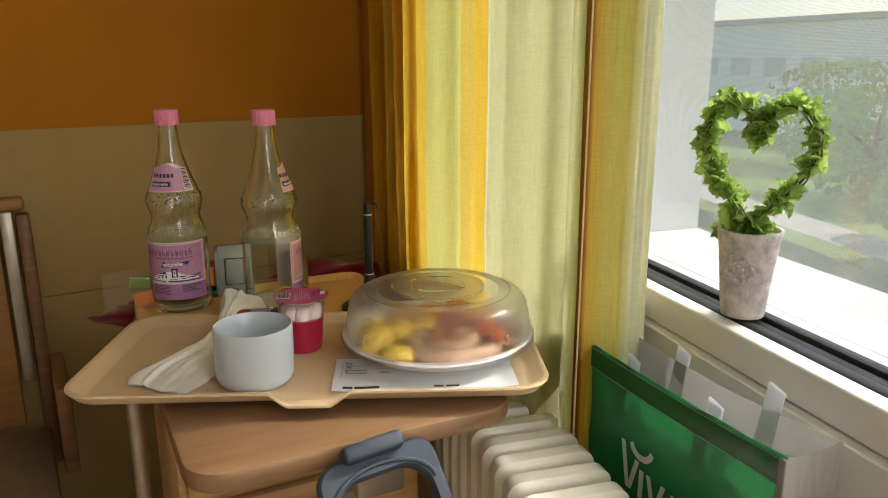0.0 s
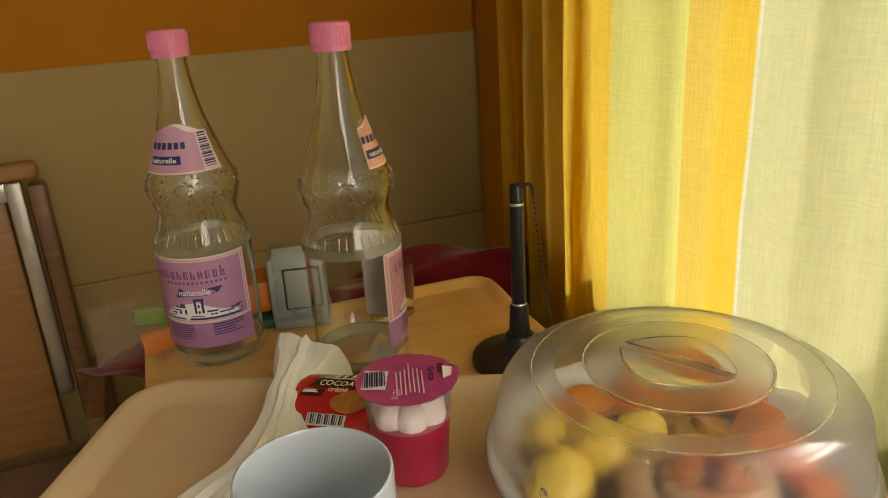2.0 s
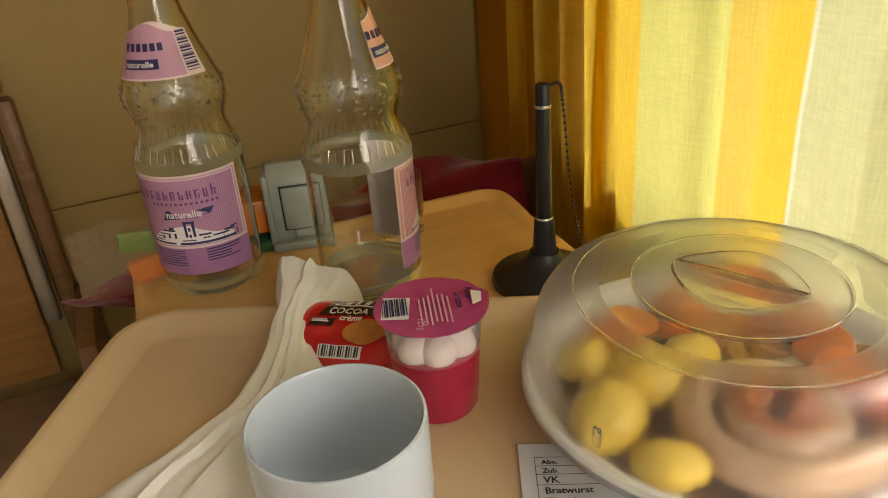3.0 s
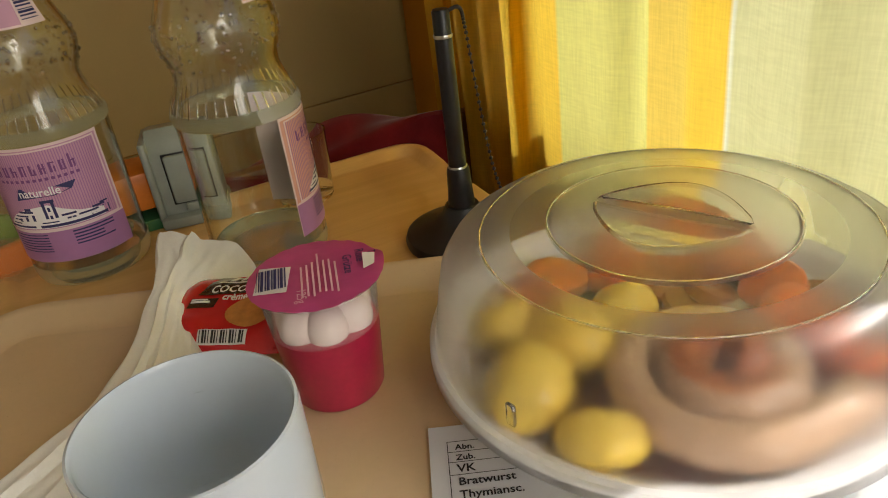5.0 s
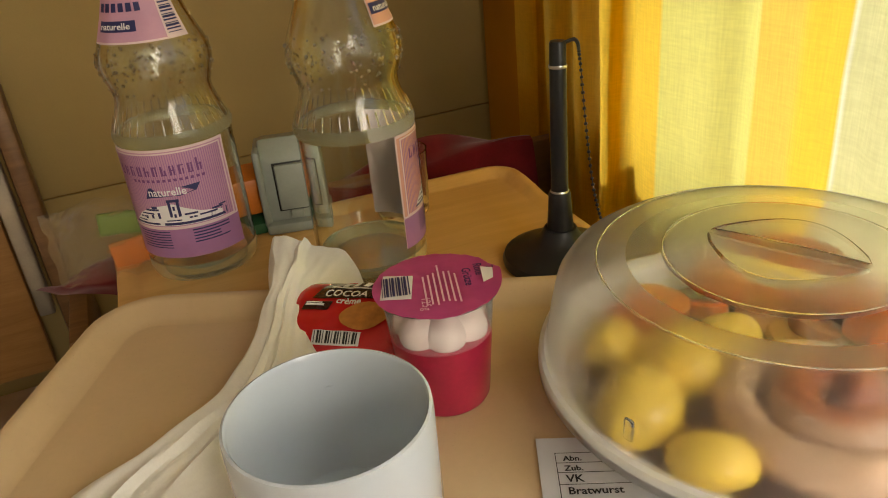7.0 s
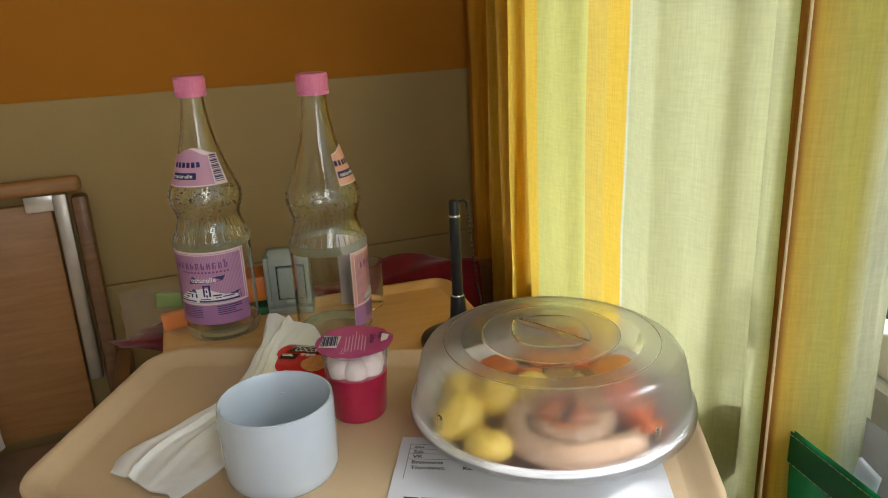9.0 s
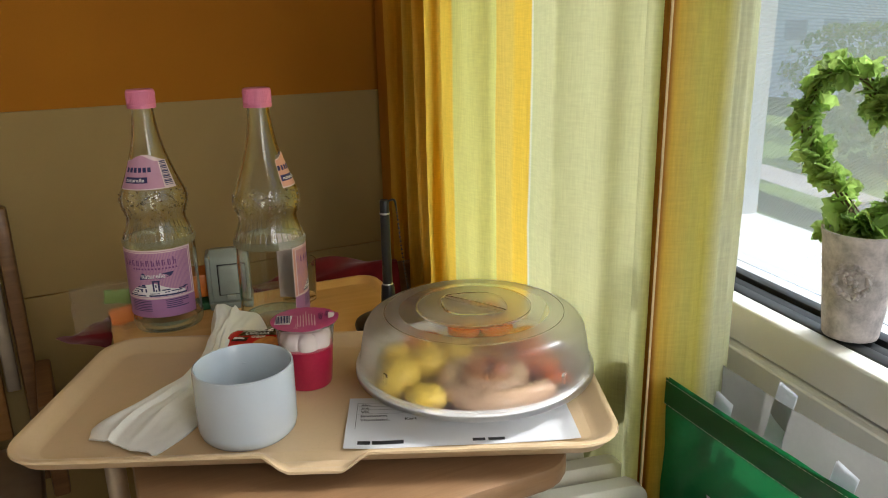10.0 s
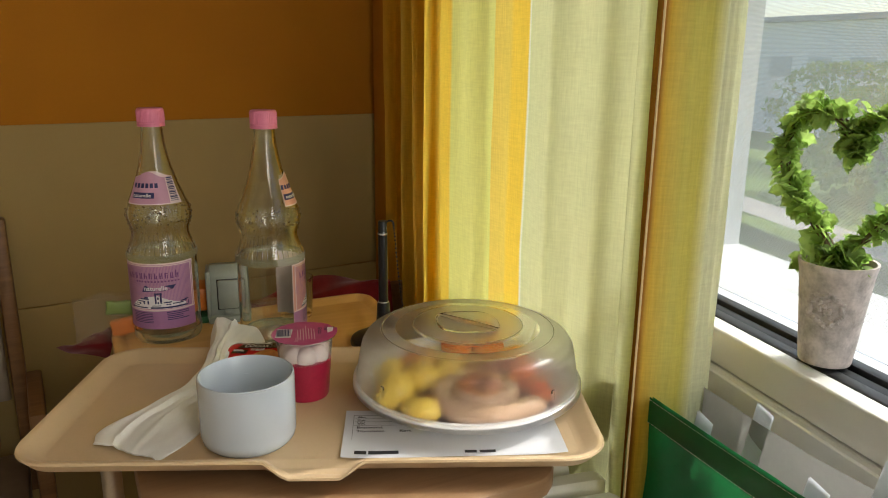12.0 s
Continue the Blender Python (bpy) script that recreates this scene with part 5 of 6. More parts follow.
# ---- bottles on the cabinet ----
OUTER = [(0.0, 0.004), (0.030, 0.002), (0.038, 0.0), (0.0425, 0.002), (0.0445, 0.007), (0.045, 0.012), (0.045, 0.112), (0.0455, 0.117), (0.0462, 0.120), (0.0462, 0.123), (0.0452, 0.126), (0.0435, 0.131), (0.0395, 0.141), (0.0372, 0.150), (0.0375, 0.157), (0.0405, 0.166), (0.0425, 0.175), (0.0425, 0.181), (0.0405, 0.189), (0.036, 0.2), (0.031, 0.213), (0.026, 0.228), (0.0212, 0.244), (0.0175, 0.262), (0.0148, 0.28), (0.0137, 0.296), (0.0137, 0.31)]
BASE_Z = TOP + 0.0005


def radius_at(z):
    for (r0, z0), (r1, z1) in zip(OUTER[2:], OUTER[3:]):
        if z0 <= z <= z1:
            return r0 + (r1 - r0) * (z - z0) / (z1 - z0)
    return OUTER[-1][0]


def wrap(bm, a0, a1, z0, z1, off, arch=0.0):
    """A paper label bent round the bottle between two angles."""
    def where(u, v):
        a = radians(a0 + (a1 - a0) * u)
        top = z1 + arch * math.sin(math.pi * u) ** 2
        z = z0 + (top - z0) * v
        r = radius_at(z) + off
        return r * math.cos(a), r * math.sin(a), z
    grid(bm, 36, 12, where)


def water_bottle(x, y, turn, level, main, upper, colour, label):
    b = thing("water_bottle", place_at((x, y, BASE_Z), 0), label, "bottle", "water bottles")
    prof_in = [(max(0.0, r - 0.0028), max(z, 0.0055)) for r, z in OUTER[::-1]]
    glass_body = part("glass_body", lathe(OUTER + [(0.0112, 0.31)] + [(max(r, 0.0), z) for r, z in prof_in[1:-1]] + [(0, 0.0065)], 72), "bottle_glass", b, "clear ribbed glass body")
    glass_body.visible_shadow = False
    if not level:
        inside = []
    else:
        inside = [(0.0, 0.0068)] + [(r - 0.0031, max(z, 0.0068)) for r, z in OUTER[3:] if z < level] + [(radius_at(level) - 0.0031, level), (0.0, level)]
    if inside:
        part("water", lathe(inside, 56), "water", b, "still water inside").visible_shadow = False
    for name, prof in (("ridge", [(0.0448, 0.1165), (0.0464, 0.1185), (0.0469, 0.1215), (0.0464, 0.1245), (0.0448, 0.1268)]), ("thick_foot", [(0.0, 0.0075), (0.036, 0.008), (0.041, 0.015), (0.0452, 0.0165), (0.0453, 0.011), (0.0447, 0.006), (0.0427, 0.0015)])):
        part(name, lathe(prof, 64), "bottle_rim", b, "milky pale green glass").visible_shadow = False
    # pearls on the shoulder and ribs above the ridge
    bm = bmesh.new()
    pearls = random.Random(21)
    for k in range(170):
        a, z = pearls.uniform(0, math.tau), pearls.uniform(0.156, 0.194)
        r = radius_at(z)
        made = bmesh.ops.create_icosphere(bm, subdivisions=1, radius=pearls.uniform(0.001, 0.0018))["verts"]
        bmesh.ops.translate(bm, vec=(r * math.cos(a), r * math.sin(a), z), verts=made)
    for k in range(40):
        a = math.tau * k / 40
        tube(bm, [((radius_at(z) + 0.0001) * math.cos(a), (radius_at(z) + 0.0001) * math.sin(a), z) for z in (0.1265, 0.131, 0.137)], 0.0007, 5)
    g = part("embossing", bm, "bottle_glass", b)
    tagged(g, kind="stuff")
    g.visible_shadow = False
    cap = part("cap", lathe([(0, 0.3225), (0.0155, 0.3225), (0.0168, 0.3212), (0.0172, 0.318), (0.0172, 0.3035), (0.0176, 0.303), (0.0176, 0.2985), (0.0162, 0.2982), (0.0158, 0.305)], 40), "cap_pink", b, "pink plastic screw cap")
    bm = bmesh.new()
    for k in range(44):
        a = math.tau * k / 44
        tube(bm, [(0.0172 * math.cos(a), 0.0172 * math.sin(a), z) for z in (0.305, 0.3195)], 0.0005, 4)
    part("knurl", bm, "cap_pink", cap)
    a0, a1 = main
    span = math.pi * 0.045 / 180
    lab = bmesh.new()
    wrap(lab, a0, a1, 0.0245, 0.1165, 0.0006)
    lab = part("label", lab, "label_edge", b, "pink paper label")
    bm = bmesh.new()
    wrap(bm, a0 + 1.5, a1 - 2.5, 0.0515, 0.1145, 0.0009)
    part("label_field", bm, colour, lab, "pink upper field")
    bm = bmesh.new()
    wrap(bm, a0 + 0.3, a1 - 0.3, 0.0247, 0.050, 0.0009)
    part("label_foot", bm, "label_mauve", lab, "mauve lower field")
    mid = (a0 + a1) / 2

    def bend(px, pz, off=0.0012):
        a = radians(mid) + px / 0.045
        r = radius_at(pz) + off
        return r * math.cos(a), r * math.sin(a), pz

    half = radians(a1 - a0) / 2 * 0.045 - 0.004
    bm = bmesh.new()
    stamp(bm, bars([(-half + 0.0018 * i, 0.0525, 0.0007, 0.0612) for i in range(int(2 * half / 0.0018))]), lambda x, z: bend(x, z, 0.0010))
    tagged(part("pinstripe_print", bm, "label_mauve", lab, "fine mauve pinstripes", smooth=False), kind="stuff")
    bm = bmesh.new()
    stamp(bm, bars([(-half, 0.0515, 2 * half, 0.0012), (-half, 0.1125, 2 * half, 0.0012), (half - 0.0012, 0.0515, 0.0012, 0.062), (-half, 0.0515, 0.0012, 0.062)]), lambda x, z: bend(x, z, 0.0013))
    part("frame_line", bm, "label_edge", lab, "pale frame line", smooth=False)
    bm = bmesh.new()
    for i in range(11):
        tall = 0.0105 if i == 10 else 0.0078
        stamp(bm, bars([(-0.040 + 0.0066 * i, 0.0955, 0.0017, tall), (-0.0373 + 0.0066 * i, 0.0955, 0.0012, tall * (0.6 + 0.4 * (i % 2)))]), lambda x, z: bend(x, z, 0.0014))
        stamp(bm, bars([(-0.040 + 0.0066 * i, 0.0955 + tall * (0.0, 0.45, 0.86)[i % 3], 0.0042, 0.001)]), lambda x, z: bend(x, z, 0.0014))
    stamp(bm, bars([(-0.026 + 0.0042 * i, 0.0905, 0.0024, 0.0022) for i in range(14)]), lambda x, z: bend(x, z, 0.0014))
    tagged(part("brand_print", bm, "ink_violet", lab, "violet printed bars", smooth=False), kind="stuff")
    bm = bmesh.new()
    crest = [(-0.036, 0.058), (-0.027, 0.065), (-0.014, 0.070), (0.002, 0.072), (0.012, 0.067), (0.022, 0.063), (0.037, 0.060), (0.038, 0.059)]
    for (x0, z0), (x1, z1) in zip(crest, crest[1:]):
        n = max(1, round((x1 - x0) / 0.001))
        stamp(bm, bars([(x0 + (x1 - x0) * i / n, 0.0535, (x1 - x0) / n, z0 + (z1 - z0) * (i + 0.5) / n - 0.0535) for i in range(n)]), lambda x, z: bend(x, z, 0.0013))
    part("hill_print", bm, "ink_white", lab, "white castle hill", smooth=False)
    bm = bmesh.new()
    stamp(bm, flat([(-0.018, 0.077), (-0.004, 0.0785), (0.01, 0.0785), (0.022, 0.081), (0.026, 0.0865), (0.012, 0.0855), (-0.002, 0.0865), (-0.014, 0.086)]), lambda x, z: bend(x, z, 0.0018))
    castle = [(-0.038, 0.0545, 0.026, 0.0016), (-0.008, 0.054, 0.048, 0.0022), (-0.030, 0.0605, 0.006, 0.0012), (-0.027, 0.0635, 0.012, 0.0012), (-0.022, 0.0665, 0.012, 0.0016), (-0.016, 0.0682, 0.005, 0.0022), (-0.024, 0.0595, 0.0022, 0.0026), (-0.018, 0.0600, 0.0022, 0.0034), (-0.012, 0.0600, 0.0022, 0.0050), (-0.002, 0.061, 0.0022, 0.0135), (0.0046, 0.061, 0.0022, 0.0135), (-0.0024, 0.0735, 0.0098, 0.0022), (0.0012, 0.0665, 0.0018, 0.0034), (0.0012, 0.0605, 0.0018, 0.0030), (0.009, 0.0615, 0.010, 0.0016), (0.012, 0.0585, 0.006, 0.0014), (0.020, 0.0592, 0.014, 0.0014), (0.030, 0.0612, 0.009, 0.0016), (0.036, 0.0628, 0.006, 0.0012), (-0.034, 0.0575, 0.010, 0.0010), (-0.006, 0.0575, 0.012, 0.0010)]
    stamp(bm, bars(castle), lambda x, z: bend(x, z, 0.0014))
    stamp(bm, letters("0,7 l", 0.0085, 0.0001), lambda x, z: bend(x + 0.028, z + 0.0545, 0.0013))
    rnd = random.Random(2)
    stamp(bm, bars([(0.012, 0.0475 - 0.0026 * i, rnd.uniform(0.02, 0.03), 0.0011) for i in range(5)] + [(-0.036, 0.0475 - 0.0023 * i, 0.03, 0.0008) for i in range(7)]), lambda x, z: bend(x, z, 0.0014))
    tagged(part("dark_print", bm, "ink_blue", lab, "dark blue castle print", smooth=False), kind="stuff")
    bm = bmesh.new()
    stamp(bm, letters("naturelle", 0.009, 0.00015), lambda x, z: bend(x * 0.92 - 0.0145, z + 0.0795, 0.0022))
    tagged(part("white_print", bm, "ink_white", lab, "white printed word", smooth=False), kind="stuff")
    u0, u1 = upper
    bm = bmesh.new()
    wrap(bm, u0, u1, 0.196, 0.232, 0.0007, 0.008)
    neck = part("neck_label", bm, "label_edge", b, "pink paper neck label")
    bm = bmesh.new()
    wrap(bm, u0 + 1, u1 - (26 if colour == "label_pink" else 4), 0.1975, 0.231, 0.001, 0.0078)
    part("neck_field", bm, colour, neck)
    umid = (u0 + u1) / 2

    def bend_up(px, pz, off=0.0016):
        r = radius_at(pz) + off
        a = radians(umid) + px / 0.03
        return r * math.cos(a), r * math.sin(a), pz

    bm = bmesh.new()
    stamp(bm, bars([(-0.026 + 0.0058 * i, 0.218, 0.004, 0.006) for i in range(6)] + [(-0.025, 0.2045, 0.027, 0.0075)]), bend_up)
    if colour == "label_pink":
        stamp(bm, bars([(0.0195, 0.2 + 0.0021 * i, 0.0095, 0.0006 + 0.0005 * (i * 7 % 3)) for i in range(15)]), bend_up)
    word = bmesh.new()
    stamp(word, letters("naturelle", 0.0062, 0.0001), lambda x, z: bend_up(x - 0.0232, z + 0.2064, 0.0024))
    part("neck_word", word, "ink_white", neck, "white printed word", smooth=False)
    tagged(part("neck_print", bm, "ink_blue", neck, "dark print and barcode", smooth=False), kind="stuff")
    for piece in b.children_recursive:      # the neck is a little shorter than the drawn profile
        for v in piece.data.vertices:
            if v.co.z > 0.13:
                v.co.z = 0.13 + (v.co.z - 0.13) * 0.967
    return b


water_bottle(-0.400, 1.200, 0, 0, (-152, -17), (-140, -18), "label_pink", "clear glass water bottle with pink label and cap")
water_bottle(-0.248, 1.186, 0, 0, (-40, 95), (-40, 60), "label_salmon", "clear glass water bottle turned sideways, empty")


# ---- other things on the cabinet ----
def pen_stand():
    c = thing("pen_stand", place_at((-0.094, 1.176, TOP + 0.0005), 20), "black plastic desk pen standing in a round weighted base", "pen stand")
    part("base", lathe([(0, 0), (0.043, 0), (0.0455, 0.002), (0.046, 0.005), (0.0445, 0.009), (0.036, 0.013), (0.022, 0.018), (0.0155, 0.024), (0.0125, 0.03), (0, 0.03)], 56), "black_plastic", c)
    foot = slab(0.05, 0.022, 0.008, 0.0, 0.008, 0.002)
    part("tongue", foot, "black_plastic", c, at=Matrix.Translation((0.057, 0.02, 0.0)) @ rotz(20))
    part("socket", lathe([(0.0105, 0.026), (0.0092, 0.045), (0.0085, 0.058), (0.0078, 0.06), (0.0066, 0.06)], 32), "black_plastic", c)
    pen = part("pen", lathe([(0, 0.045), (0.006, 0.045), (0.0066, 0.06), (0.0064, 0.075), (0.0062, 0.14), (0.0060, 0.172), (0.0052, 0.1735), (0.0, 0.174)], 28), "black_plastic", c)
    for z in (0.0605, 0.156):
        part("ring", lathe([(0.0068 if z < 0.1 else 0.0064, z - 0.0012), (0.0073 if z < 0.1 else 0.0068, z), (0.0068 if z < 0.1 else 0.0064, z + 0.0012)], 24), "steel", pen)
    line = smooth_line([(0.004, -0.002, 0.172), (0.012, -0.004, 0.173), (0.0145, -0.005, 0.16), (0.0185, -0.007, 0.11), (0.024, -0.009, 0.06), (0.032, -0.012, 0.026), (0.041, -0.016, 0.008), (0.05, -0.022, 0.0025), (0.038, -0.05, 0.0025), (0.016, -0.056, 0.0025), (-0.006, -0.054, 0.0025)], 96)
    bm = bmesh.new()
    for p in line:
        made = bmesh.ops.create_icosphere(bm, subdivisions=1, radius=0.0015)["verts"]
        bmesh.ops.translate(bm, vec=p, verts=made)
    tube(bm, line, 0.0004, 4)
    part("bead_chain", bm, "black_plastic", c, "thin black bead chain")
    return c


pen_stand()


def desk_punch():
    """Grey upright plastic dispenser with a framed front door."""
    c = thing("tape_dispenser", place_at((-0.338, 1.277, TOP + 0.0005), 16) @ Matrix.Scale(0.84, 4), "grey plastic dispenser standing behind the bottles", "dispenser")
    bm = bmesh.new()
    side = [(-0.026, 0.0), (0.03, 0.0), (0.03, 0.05), (0.026, 0.085), (0.012, 0.098), (-0.008, 0.1), (-0.02, 0.092), (-0.026, 0.078)]
    loops = []
    for x, k in ((-0.03, 0.9), (-0.028, 0.98), (-0.024, 1.0), (0.024, 1.0), (0.028, 0.98), (0.03, 0.9)):
        loops.append([(x, 0.002 + (y - 0.002) * k, 0.05 + (z - 0.05) * k + (0.0 if k == 1 else 0.0)) for y, z in side])
    loft(bm, loops)
    bmesh.ops.recalc_face_normals(bm, faces=bm.faces)
    part("body", bm, "grey_plastic", c)
    part("plinth", solid((0, -0.004, 0.006), (0.066, 0.07, 0.012), 0.003), "grey_plastic", c)
    part("side_cheek", solid((-0.031, -0.004, 0.05), (0.008, 0.056, 0.088), 0.004), "grey_plastic", c)
    door = part("front_door", solid((0.002, -0.0275, 0.05), (0.034, 0.006, 0.052), 0.0025), "grey_plastic", c)
    part("door_gap", solid((0.002, -0.0262, 0.05), (0.0375, 0.002, 0.0555), 0.001), "black_plastic", c)
    part("latch", solid((0.002, -0.031, 0.02), (0.014, 0.005, 0.008), 0.0015), "grey_plastic", c)


desk_punch()


def snack_bag():
    c = thing("snack_bag", place_at((-0.462, 1.176, TOP + 0.0005), 27), "clear plastic bag holding small green and orange packets", "plastic bag")
    part("packet", solid((0.008, 0.004, 0.045), (0.04, 0.006, 0.020), 0.003, 3, Matrix.Rotation(0.12, 3, "Y")), "packet_green", c, "green packet")
    part("packet", solid((0.012, 0.0, 0.020), (0.04, 0.006, 0.024), 0.003, 3, Matrix.Rotation(-0.1, 3, "Y")), "packet_orange", c, "orange packet")
    bm = bmesh.new()
    for s in (-1, 1):
        def pouch(u, v):
            swell = (math.sin(math.pi * u) * math.sin(math.pi * (0.08 + 0.84 * v))) ** 0.5 if 0 < u < 1 else 0.0
            crumple = 0.006 * noise.noise((u * 5, v * 4, 2 + s)) + 0.003 * noise.noise((u * 13, v * 11, 5 + s))
            return -0.052 + 0.105 * u + 0.004 * noise.noise((v * 5, 1, 1)), s * 0.017 * swell + crumple, 0.001 + 0.066 * v * (1 + 0.08 * noise.noise((u * 4, 3, 3)))
        grid(bm, 22, 16, pouch)
    film = part("film", bm, "clear_film", c, "crinkled clear film", smooth=False)
    film.visible_shadow = False


snack_bag()


def red_tip():
    """A corner of red cloth hanging out beside the cabinet."""
    bm = bmesh.new()
    grid(bm, 14, 14, lambda u, v: (-0.075 * u * (1 - 0.75 * v) - 0.006 * math.sin(v * 5), 0.03 * v + 0.006 * math.sin(u * 7), 0.004 - 0.055 * u * (0.35 + 0.65 * v) + 0.004 * noise.noise((u * 4, v * 4, 2))))
    tagged(part("red_napkin", bm, "red_cloth", at=place_at((-0.475, 1.19, TOP + 0.006), 20)), "pointed corner of dark red cloth on the cabinet", "cloth")


red_tip()


def tumbler():
    c = tagged(part("tumbler", lathe([(0, 0.002), (0.022, 0.0), (0.024, 0.003), (0.027, 0.062), (0.0258, 0.062), (0.023, 0.006), (0, 0.006)], 40), "tumbler_glass", at=place_at((-0.236, 1.282, TOP + 0.0005))), "small clear drinking glass behind a bottle", "glass")
    c.visible_shadow = False


tumbler()
# orange carton and green book behind the bottles
tagged(part("carton", solid((0, 0, 0.024), (0.1, 0.05, 0.034), 0.0025), "packet_orange", at=place_at((-0.4, 1.262, TOP + 0.0105), 27)), "small orange carton lying on a green booklet", "carton")
tagged(part("booklet", solid((0, 0, 0.005), (0.14, 0.05, 0.01), 0.001), mat("booklet_green", (0.03, 0.13, 0.05), 0.5, var=0.1), at=place_at((-0.392, 1.258, TOP + 0.0005), 27)), "thin dark green booklet", "booklet")


def red_blanket():
    """A dark red cloth over a chair's back, behind the cabinet."""
    bm = bmesh.new()

    def where(u, v):
        s = (u - 0.5) * 0.34
        over = (v - 0.5) * 2
        y = 0.075 * over
        z = -0.34 * max(0, abs(over) - 0.35) ** 1.5 * 2 + 0.012 * math.sin(s * 21 + over * 2) + 0.015 * noise.noise((s * 7, over * 2, 4))
        return s, y, z

    grid(bm, 48, 30, where)
    tagged(part("blanket", bm, "red_cloth", at=Matrix.Translation(room(0.43, 1.455, 0.775)) @ rotz(27)), "dark red cloth draped over a chair back", "blanket")
    chair = thing("chair", Matrix.Translation(room(0.43, 1.455, 0)) @ rotz(27), "wooden chair standing behind the cabinet", "chair")
    part("backrest", solid((0, 0, 0.66), (0.46, 0.022, 0.22), 0.008), "beech_dark", chair)
    part("seat", solid((0, 0.2, 0.45), (0.44, 0.4, 0.03), 0.01), "beech_dark", chair)
    for x in (-0.2, 0.2):
        part("leg", solid((x, 0.0, 0.325), (0.035, 0.035, 0.65), 0.006), "beech_dark", chair)
        part("leg", solid((x, 0.36, 0.218), (0.035, 0.035, 0.436), 0.006), "beech_dark", chair)


red_blanket()


# ---- bed at the wall ----
def bed():
    b = thing("hospital_bed", Matrix.Translation(T * 0.05 + N * 1.93) @ rotz(30), "beech hospital bed end with an aluminium rail", "bed")
    x1 = 0.0
    part("top_bar", solid((-0.5, 0, 0.883), (1.0, 0.035, 0.03), 0.01, 3), "beech_shaded", b)
    part("end_panel", solid((-0.53, 0.006, 0.60), (0.94, 0.02, 0.5), 0.006), "beech_shaded", b)
    bm = solid((0, 0, 0), (0.03, 0.04, 0.62), 0.008)
    part("side_post", bm, "beech_dark", b, at=Matrix.Translation((-0.008, 0.002, 0.55)))
    part("side_rail", solid((0, 0, 0), (0.026, 0.02, 0.40), 0.004), "steel_dull", b, "aluminium guide rail", at=Matrix.Translation((-0.04, -0.02, 0.67)))
    part("corner_plate", solid((-0.07, -0.01, 0.852), (0.07, 0.012, 0.032), 0.002), "steel", b)
    part("low_board", solid((0, 0, 0), (0.03, 0.24, 0.2), 0.006), "beech_dark", b, at=Matrix.Translation((0.02, -0.12, 0.42)))
    part("mattress_frame", solid((-0.5, -0.25, 0.33), (0.98, 0.4, 0.06), 0.01), "steel_dull", b)
    for x in (-0.06, -0.95):
        part("leg", solid((x, 0, 0.15), (0.04, 0.04, 0.3), 0.004), "steel_dull", b)
    tagged(part("floor_bag", solid((0, 0, 0.11), (0.4, 0.22, 0.22), 0.05, 4), "dark_bag", at=Matrix.Translation(T * -0.3 + N * 1.52) @ rotz(30)), "black soft bag on the floor", "bag")


bed()


def hanging_cloth():
    """White cloth hung over a grey plastic grip, seen at the edge of the room."""
    t = thing("patient_strap", place_at((-1.055, 1.46, 1.16), 35), "white cloth hanging from a grey plastic grip", "strap")
    bm = bmesh.new()
    rows = grid(bm, 30, 40, lambda u, v: ((0.045 + 0.01 * abs(v - 0.3)) * math.cos(math.tau * u) * (1 + 0.12 * math.sin(5 * math.tau * u + v * 6)) - 0.03, 0.03 * math.sin(math.tau * u), 0.0 - 0.75 * v), True)
    part("cloth", bm, "white_cloth", t)
    bm = bmesh.new()
    tube(bm, [(0.02 + 0.018 * math.cos(q), -0.036, -0.13 + 0.07 * math.sin(q)) for q in [math.tau * i / 30 for i in range(31)]], 0.006, 10, False)
    part("grip", bm, "slate_plastic", t)
    bm = bmesh.new()
    tube(bm, [(-0.03, 0, 0), (-0.03, 0, 1.39)], 0.006, 8)
    part("cord", bm, "webbing", t)


hanging_cloth()


